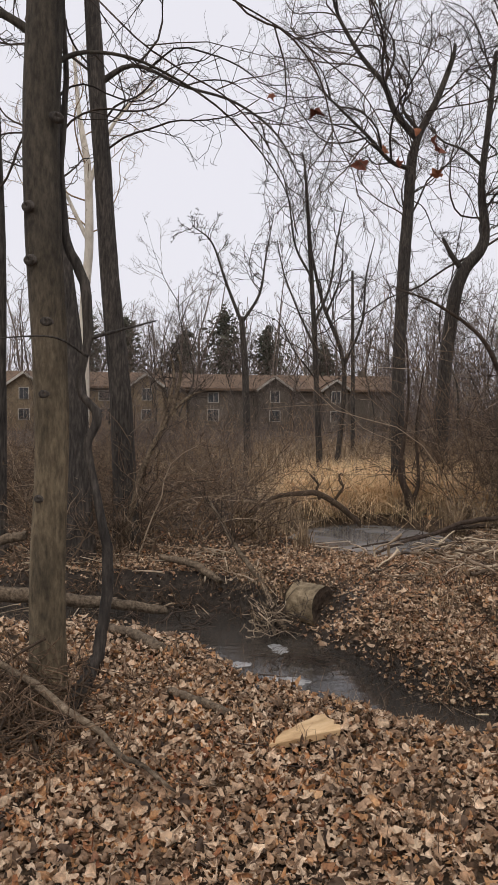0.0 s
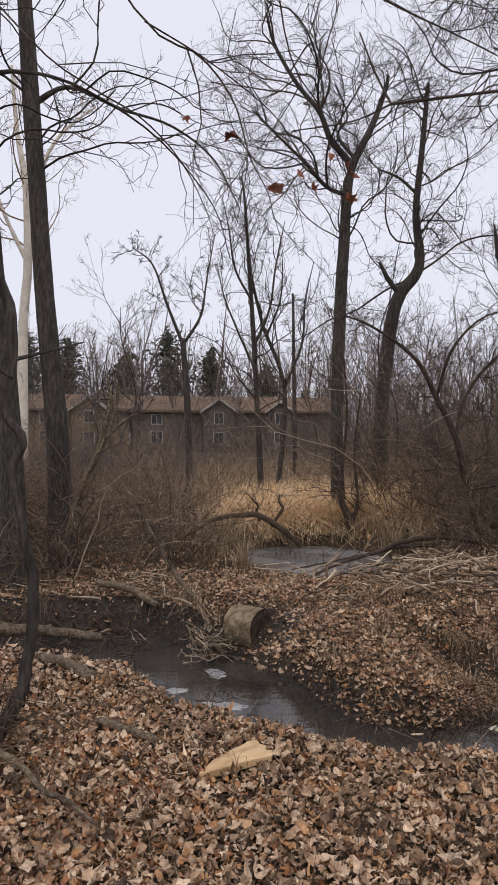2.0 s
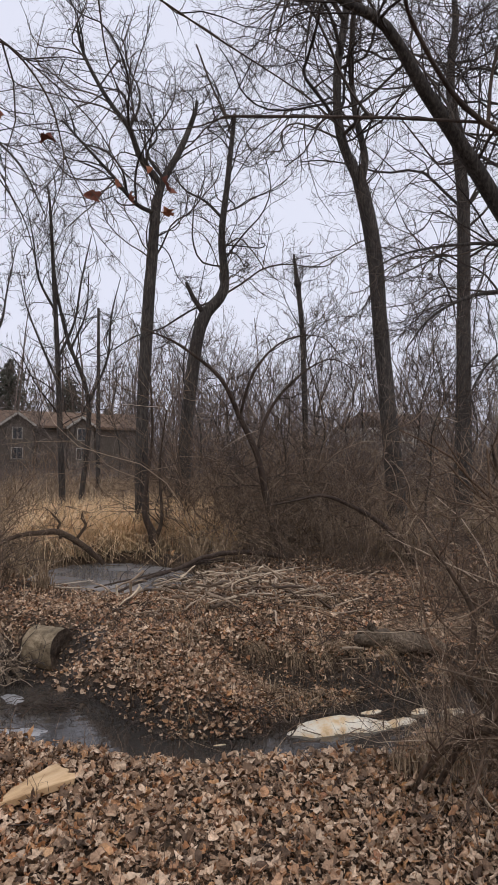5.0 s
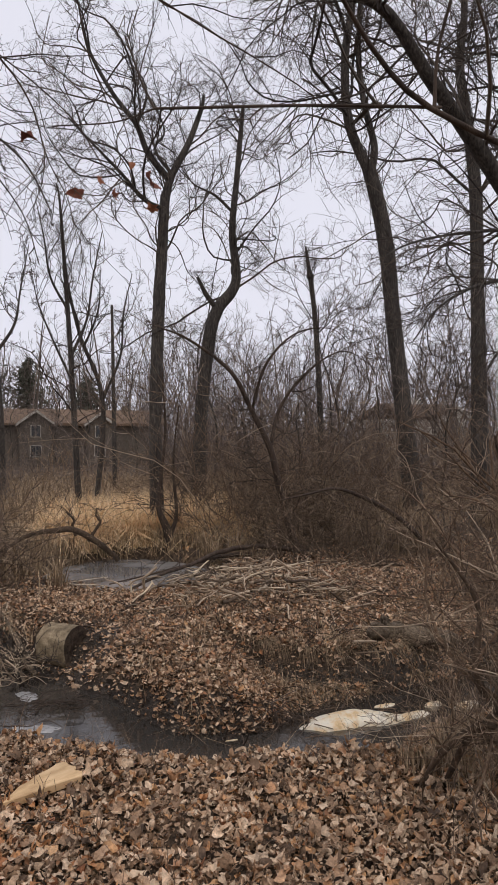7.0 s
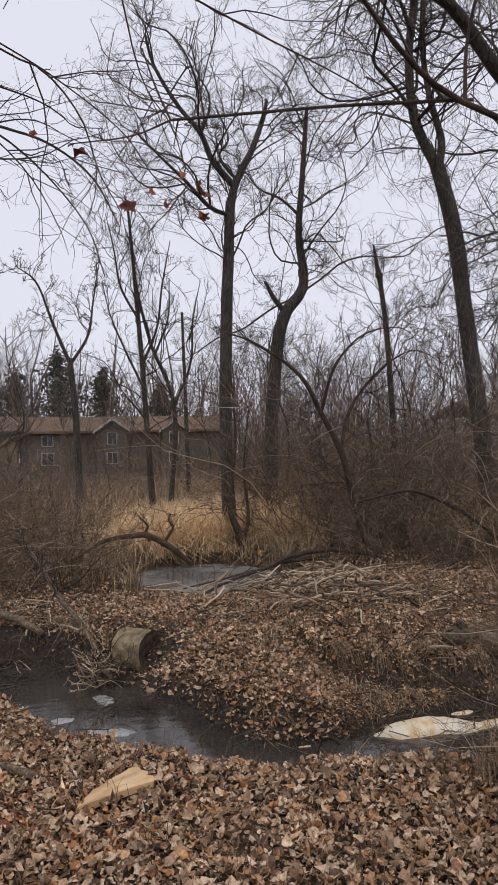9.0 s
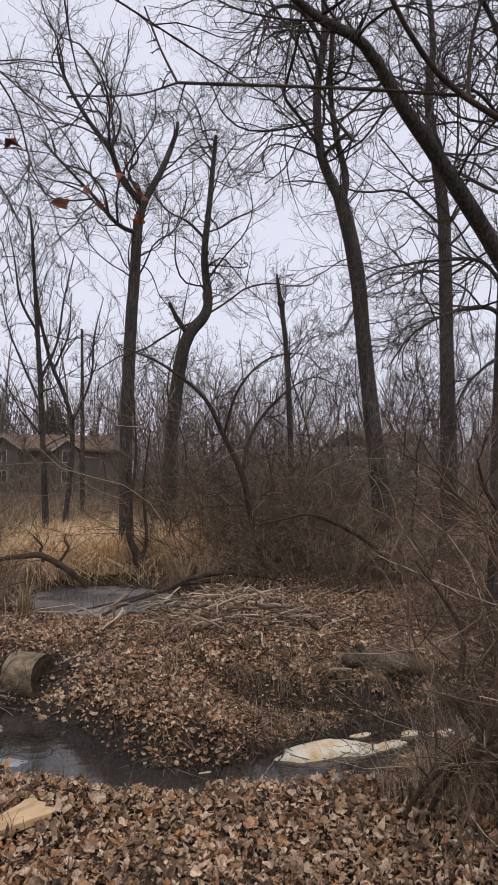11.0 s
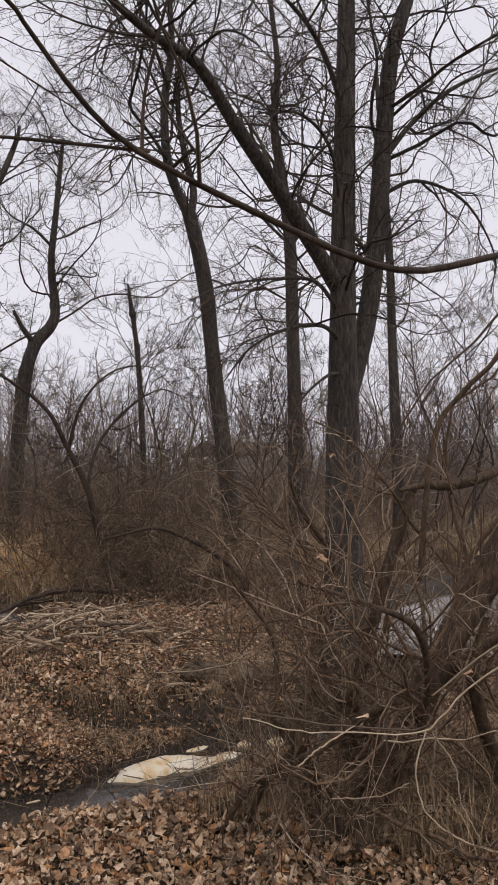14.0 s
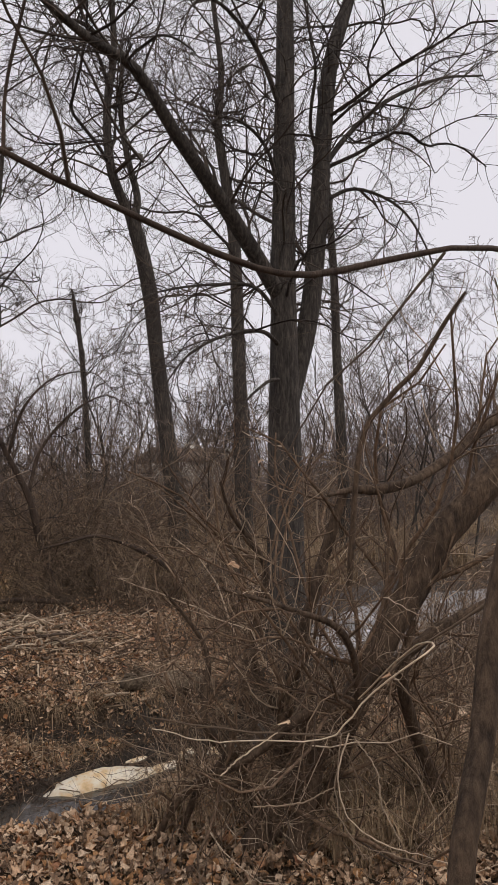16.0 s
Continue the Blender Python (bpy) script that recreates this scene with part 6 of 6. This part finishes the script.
def window(x, y, z0, z1, w, parent):
    f = box("window", x - w / 2, x + w / 2, y - 0.06, y + 0.04, z0, z1, TRIM, parent, "white framed window")
    for s in (-1, 1):
        cx = x + s * w * 0.22
        box("pane", cx - w * 0.2, cx + w * 0.2, y - 0.08, y - 0.05, z0 + 0.06, z1 - 0.06, PANE, f)


def house(label, x0, x1, y, wall, gables, eave, ridge, lower):
    root = tagged(new("house"), label, "house", "houses behind the creek")
    root.location = ((x0 + x1) / 2, y, 0)
    cx = (x0 + x1) / 2
    a, b = x0 - cx, x1 - cx
    box("wall", a, b, 0, 9, -0.3, eave, wall, root)
    roof("roof", ([(-0.6, eave - 0.1), (4.5, ridge), (9.6, eave - 0.1), (9.6, eave + 0.08), (4.5, ridge + 0.22), (-0.6, eave + 0.12)], "x", a - 0.4, b + 0.4), ROOF, root)
    for gx, gw in gables:
        g = gx - cx
        box("wall", g - gw / 2, g + gw / 2, -1.4, 0.2, -0.3, eave + 0.1, lower, root)
        roof("gable", ([(g - gw / 2, eave), (g, eave + gw * 0.36), (g + gw / 2, eave)], "y", -1.4, 1.5), lower, root)
        for s in (-1, 1):
            roof("roof", ([(g, eave + gw * 0.36 + 0.02), (g + s * (gw / 2 + 0.3), eave - 0.2), (g + s * (gw / 2 + 0.3), eave), (g, eave + gw * 0.36 + 0.24)], "y", -1.7, 3.5), ROOF, root)
            roof("bargeboard", ([(g, eave + gw * 0.36), (g + s * (gw / 2 + 0.32), eave - 0.22), (g + s * (gw / 2 + 0.32), eave + 0.03), (g, eave + gw * 0.36 + 0.26)], "y", -1.78, -1.71), TRIM, root)
        window(g, -1.4, eave - 1.25, eave - 0.1, 0.95, root)
        window(g, -1.4, 0.9, 2.0, 1.1, root)
    taken = [gx - cx for gx, gw in gables]
    for i in range(int((b - a) / 5.3)):
        wx = a + 2.4 + i * 5.3
        if all(abs(wx - t) > 2.2 for t in taken):
            window(wx, 0, eave - 1.3, eave - 0.25, 1.1, root)
            window(wx, 0, 0.9, 2.1, 1.2, root)
    box("chimney", b - 3.2, b - 2.4, 4, 4.8, ridge - 0.8, ridge + 0.7, wall, root)
    return root


house("low tan brick house with brown shingle roof behind bare trees", -25, 1.2, 75, BRICK, ((-2.6, 3.2), (-14, 3.2)), 4.1, 5.6, BRICK)
house("grey-tan terrace house with white trimmed gables behind bare trees", 1.4, 22.5, 75, BRICK_GREY, ((9.7, 3.0), (15.7, 2.4)), 4.0, 5.5, BRICK_GREY)
house("small pale house far off through the woods", 40.5, 47, 58, PALEWALL, ((44.2, 2.6),), 4.4, 5.7, PALEWALL)

# ---------------------------------------------------------------- small things on the ground


def cut_log():
    root = tagged(new("cut_log"), "thick short sawn log with pale bark and dark rotten end", "log")
    root.matrix_basis = Matrix.Translation((1.31, 7.22, -0.23)) @ pose(0, 0, 0, 0, 0, -46) @ pose(0, 0, 0, 0, 90, 0) @ Matrix.Scale(0.88, 4)
    rng = np.random.default_rng(301)
    n, k = 32, 9
    a = np.linspace(0, 2 * np.pi, n, endpoint=False)
    prof = 0.235 * (1 + 0.05 * np.sin(2 * a + 0.5) + 0.03 * np.sin(5 * a) + 0.015 * np.sin(11 * a))
    z = np.linspace(-0.17, 0.19, k)
    V = np.stack([np.outer(1 + 0.02 * rng.normal(size=k), prof) * np.cos(a), np.outer(1 + 0.02 * rng.normal(size=k), prof) * np.sin(a), np.outer(z, np.ones(n))], -1).reshape(-1, 3)
    V = V + rng.normal(size=V.shape) * 0.003
    i = (np.arange(k - 1)[:, None] * n + np.arange(n)[None]).ravel()
    j = (np.arange(k - 1)[:, None] * n + (np.arange(n)[None] + 1) % n).ravel()
    part("bark", mesh_of("bark", V, np.stack([i, j, j + n, i + n], -1), LOGPALE), root)
    for s, lab in ((1, "dark hollowed end grain"), (-1, "sawn end")):
        rows = (1.0, 0.93, 0.7, 0.45, 0.3, 0.12)
        dep = (0.19, 0.188, 0.18, 0.172, 0.15, 0.145)
        VV = np.vstack([np.stack([prof * r * np.cos(a) + (1 - r) * 0.03, prof * r * np.sin(a), np.full(n, s * d) + rng.normal(size=n) * 0.006 * (r < 1)], -1) for r, d in zip(rows, dep)])
        i = (np.arange(5)[:, None] * n + np.arange(n)[None]).ravel()
        j = (np.arange(5)[:, None] * n + (np.arange(n)[None] + 1) % n).ravel()
        part("end_grain", mesh_of("end_grain", VV, np.stack([i, j, j + n, i + n], -1), LOGEND), root, lab)


cut_log()


def wood_slab():
    """A pale split slab, thin at one tip and broken square at the other end."""
    top = [(-0.25, -0.06, 0.0), (-0.14, -0.08, 0.004), (-0.02, -0.085, 0.006), (0.1, -0.095, 0.008), (0.17, -0.11, 0.008), (0.2, -0.07, 0.014), (0.175, -0.04, 0.016), (0.205, -0.01, 0.018), (0.18, 0.02, 0.026), (0.195, 0.065, 0.03), (0.13, 0.07, 0.032),
           (0.08, 0.05, 0.03), (0.0, 0.035, 0.028), (-0.06, 0.012, 0.024), (-0.12, 0.008, 0.018), (-0.19, -0.03, 0.01)]
    bm = bmesh.new()
    up = [bm.verts.new((x, y, z + 0.035)) for x, y, z in top]
    lo = [bm.verts.new((x * 0.97, y * 0.95, z - 0.005)) for x, y, z in top]
    mid = bm.verts.new((0.05, -0.02, 0.05))
    for i in range(len(top)):
        j = (i + 1) % len(top)
        bm.faces.new((up[i], up[j], mid))
        bm.faces.new((up[j], up[i], lo[i], lo[j]))
    bm.faces.new(lo[::-1])
    bmesh.ops.bevel(bm, geom=bm.edges[:], offset=0.004, segments=1, affect="EDGES")
    ob = new("wood_slab", from_bm("wood_slab", bm, PALEWOOD))
    ob.matrix_basis = pose(0.63, 3.64, 0.035, 0, 0, 25) @ Matrix.Scale(0.92, 4)
    tagged(ob, "pale yellow split wood slab lying on leaves", "wood")


wood_slab()


def foam_raft(label, cx, cy, z, sx, sy, h, turn, seed):
    rng = np.random.default_rng(seed)
    rings, n = 10, 40
    a = np.linspace(0, 2 * np.pi, n, endpoint=False)
    edge = (np.abs(np.cos(a)) ** 3 + np.abs(np.sin(a)) ** 3) ** (-1 / 3) * (1 + 0.09 * np.sin(3 * a + seed) + 0.07 * np.sin(7 * a + seed) + 0.06 * rng.normal(size=n))
    V = [(0, 0, h)]
    for i in range(1, rings + 1):
        r = i / rings
        for t, e in zip(a, edge):
            x, y = sx * r * e * math.cos(t), sy * r * e * math.sin(t)
            V.append((x, y, h * (1 - r ** 2) * (0.75 + 0.25 * math.sin(5 * x + 2) * math.cos(8 * y)) + rng.normal() * 0.002 + (0.012 if i < rings else -0.012)))
    T = [(0, 1 + i, 1 + (i + 1) % n) for i in range(n)]
    for q in range(rings - 1):
        o = 1 + q * n
        for i in range(n):
            T += [(o + i, o + n + i, o + n + (i + 1) % n), (o + i, o + n + (i + 1) % n, o + (i + 1) % n)]
    ob = new("foam_raft", mesh_of("foam_raft", V, T, FOAM))
    ob.matrix_basis = pose(cx, cy, z, 0, 0, turn)
    return tagged(ob, label, "foam", "foam rafts")


foam_raft("creamy white foam raft with a tan stained mound on the creek", 3.1, 5.0, -0.456, 0.4, 0.145, 0.08, -8, 3)
foam_raft("thin pale foam patch by the creek bank", 3.56, 4.92, -0.454, 0.17, 0.06, 0.02, 10, 4)
foam_raft("small white foam patch", 3.86, 5.06, -0.445, 0.08, 0.035, 0.015, 5, 5)
foam_raft("thin white foam patch caught among twigs", 4.1, 4.95, -0.445, 0.12, 0.05, 0.015, 15, 8)
foam_raft("small white foam scrap at the bank", 3.5, 5.2, -0.455, 0.09, 0.03, 0.008, 0, 6)
# Froth and the water's sheen, laid on together as one white streak.
foam_raft("thin white streak drawn for froth and sheen at the mud edge", 2.12, 5.02, -0.459, 0.045, 0.006, 0.002, -4, 11)
# Flat pale sheets added on the water in place of reflected sky.
for spot in ((0.92, 6.6, 0.09, 0.17, 10), (0.88, 5.8, 0.2, 0.1, -25), (0.55, 6.2, 0.1, 0.08, 10)):
    sheet = foam_raft("thin pale sheet imitating sky reflected on the creek", spot[0], spot[1], -0.46, spot[2] * 0.9, spot[3] * 0.9, 0.001, spot[4], int(spot[0] * 50))
    sheet.name, sheet.data.materials[0] = "ice_sheet", SKY_GLINT
    tagged(sheet, category="ice", group="ice sheets")


def stick_meshes(seed, count, mat, r=0.016, bend=0.008):
    rng = np.random.default_rng(seed)
    out = []
    for i in range(count):
        p = np.array([0, 0, -0.5]) + np.outer(np.linspace(0, 1, 5), [0, 0, 1]) + rng.normal(size=(5, 3)) * [bend, bend, 0]
        c = spline(np.c_[p, r * np.linspace(1, 0.45, 5) * rng.uniform(0.6, 1.3)], 9)
        V, F = tubes(c[None, :, :3], c[None, :, 3], 6, 0.08)
        out.append(mesh_of("stick", V, F, mat))
    return out


def stick_heap(name, label, spots, seed, size, flat=14, lift=0.12, mat=STICK, r=0.012, aim=None, bend=0.008):
    """A heap of loose sticks lying on the ground at the given places."""
    rng = np.random.default_rng(seed)
    kinds = stick_meshes(seed + 1, 7, mat, r, bend)
    x0, y0 = np.mean([s[0] for s in spots]), np.mean([s[1] for s in spots])
    root = tagged(new(name), label, "sticks")
    root.location = (x0, y0, float(ground_z(x0, y0)))
    for i, (x, y) in enumerate(spots):
        l = rng.uniform(*size)
        turn = rng.normal() * 40 + aim if aim is not None else rng.uniform(0, 360)
        z = max(float(ground_z(x, y)), -0.47) + rng.uniform(0.01, lift)
        ob = part("stick", kinds[i % 7], root)
        ob.matrix_basis = Matrix.Translation(Vector((x, y, z)) - root.location) @ pose(0, 0, 0, 0, 0, turn) @ pose(0, 0, 0, 0, 90 + rng.normal() * flat, 0) @ Matrix.Diagonal((rng.uniform(0.6, 1.2), rng.uniform(0.6, 1.2), l, 1))


rs = np.random.default_rng(310)
stick_heap("stick_dam", "weathered beaver dam of grey peeled sticks",
           [(x, 7.95 + rs.normal() * 0.4 - 0.25 * (x - 3.4)) for x in rs.normal(size=180) * 0.6 + 3.4] + [(rs.uniform(2.0, 4.3), 7.25 + rs.normal() * 0.35) for _ in range(80)], 311, (0.12, 0.45), 16, 0.24, r=0.014, bend=0.006)
stick_heap("brush_pile", "heap of broken dead branches round the trunk base",
           [(-0.88 + rs.normal() * 0.22, 3.8 + rs.normal() * 0.18) for _ in range(70)], 313, (0.25, 0.8), 24, 0.34, GNARL, 0.0085, bend=0.04)
stick_heap("brush_pile", "tangle of thin dead twigs round the trunk base",
           [(-0.8 + rs.normal() * 0.28, 3.75 + rs.normal() * 0.22) for _ in range(170)], 327, (0.15, 0.7), 30, 0.42, STEM, 0.0038, bend=0.06)
stick_heap("exposed_roots", "thin roots and twigs hanging from the cut bank",
           [(x, np.interp(x, SCARP_X, SCARP_Y) - 0.04 + rs.normal() * 0.05) for x in rs.uniform(-1.4, 0.8, 90)], 329, (0.1, 0.45), 34, 0.3, STEM, 0.0055, bend=0.05)
stick_heap("driftwood", "small jam of bleached sticks and roots at the creek edge",
           [(0.88 + rs.normal() * 0.1, 7.05 + rs.normal() * 0.15) for _ in range(44)], 315, (0.15, 0.5), 34, 0.26, r=0.0065, aim=-50, bend=0.03)
stick_heap("driftwood", "mat of dark wet twigs lying in the creek",
           [(1.1 + rs.normal() * 0.16, 6.22 + rs.normal() * 0.14) for _ in range(46)], 325, (0.12, 0.5), 6, 0.05, BARK_DARK, 0.006, 10, bend=0.03)
stick_heap("driftwood", "dark wet sticks lodged in the creek",
           [(-0.2 + rs.normal() * 0.5, 7.6 + rs.normal() * 0.25) for _ in range(34)], 317, (0.15, 0.55), 10, 0.1, BARK_DARK, 0.01, 0, bend=0.03)
stick_heap("fallen_sticks", "broken sticks strewn on the far bank",
           [(rs.uniform(-3, 5.5), rs.uniform(8.2, 9.6)) for _ in range(60)] + [(rs.uniform(-1.6, 1.0), rs.uniform(7.9, 9.0)) for _ in range(50)] + [(rs.uniform(3.2, 6.5), rs.uniform(5.6, 7.6)) for _ in range(40)], 319, (0.3, 1.1), 9, 0.06, STICK, 0.012)
stick_heap("fallen_sticks", "thin twigs strewn over the mud below the cut bank",
           [(rs.uniform(2.3, 4.6), rs.uniform(5.25, 6.0)) for _ in range(70)], 331, (0.1, 0.5), 12, 0.06, STEM, 0.0045, bend=0.04)
stick_heap("fallen_sticks", "thin dark twigs strewn over the leafy far bank",
           [(rs.uniform(1.8, 4.6), rs.uniform(5.2, 7.6)) for _ in range(130)], 333, (0.15, 0.6), 14, 0.09, BARK_DARK, 0.0045, bend=0.05)
stick_heap("driftwood", "dark twigs jammed at the mud edge by the foam",
           [(2.5 + rs.normal() * 0.22, 5.1 + rs.normal() * 0.07) for _ in range(40)], 335, (0.1, 0.4), 22, 0.12, BARK_DARK, 0.005, 10, bend=0.05)
stick_heap("driftwood", "thin wet twigs caught on the foam",
           [(3.3 + rs.normal() * 0.3, 4.86 + rs.normal() * 0.12) for _ in range(30)], 323, (0.15, 0.55), 8, 0.1, STEM, 0.0042, 5, bend=0.03)
stick_heap("fallen_sticks", "thin twigs lying among the leaves",
           [(rs.uniform(-1.8, 4.2), rs.uniform(2.0, 4.6)) for _ in range(60)], 321, (0.12, 0.5), 6, 0.05, BARK_DARK, 0.006)

woody("rotten_log", "thick brown rotten log end jutting from the bank", "log",
      [[(4.6, 5.74, -0.16, 0.06), (4.35, 5.74, -0.1, 0.08), (4.1, 5.73, -0.06, 0.088), (3.92, 5.72, -0.03, 0.085), (3.78, 5.71, 0.0, 0.08), (3.74, 5.71, 0.01, 0.07), (3.76, 5.71, 0.005, 0.03), (3.78, 5.71, 0.0, 0.006)],
       [(3.86, 5.7, 0.02, 0.05), (3.82, 5.7, 0.09, 0.038), (3.8, 5.7, 0.13, 0.02), (3.79, 5.7, 0.15, 0.004)]], LOGBARK, 18, 0.2, 30)
single_leaves()
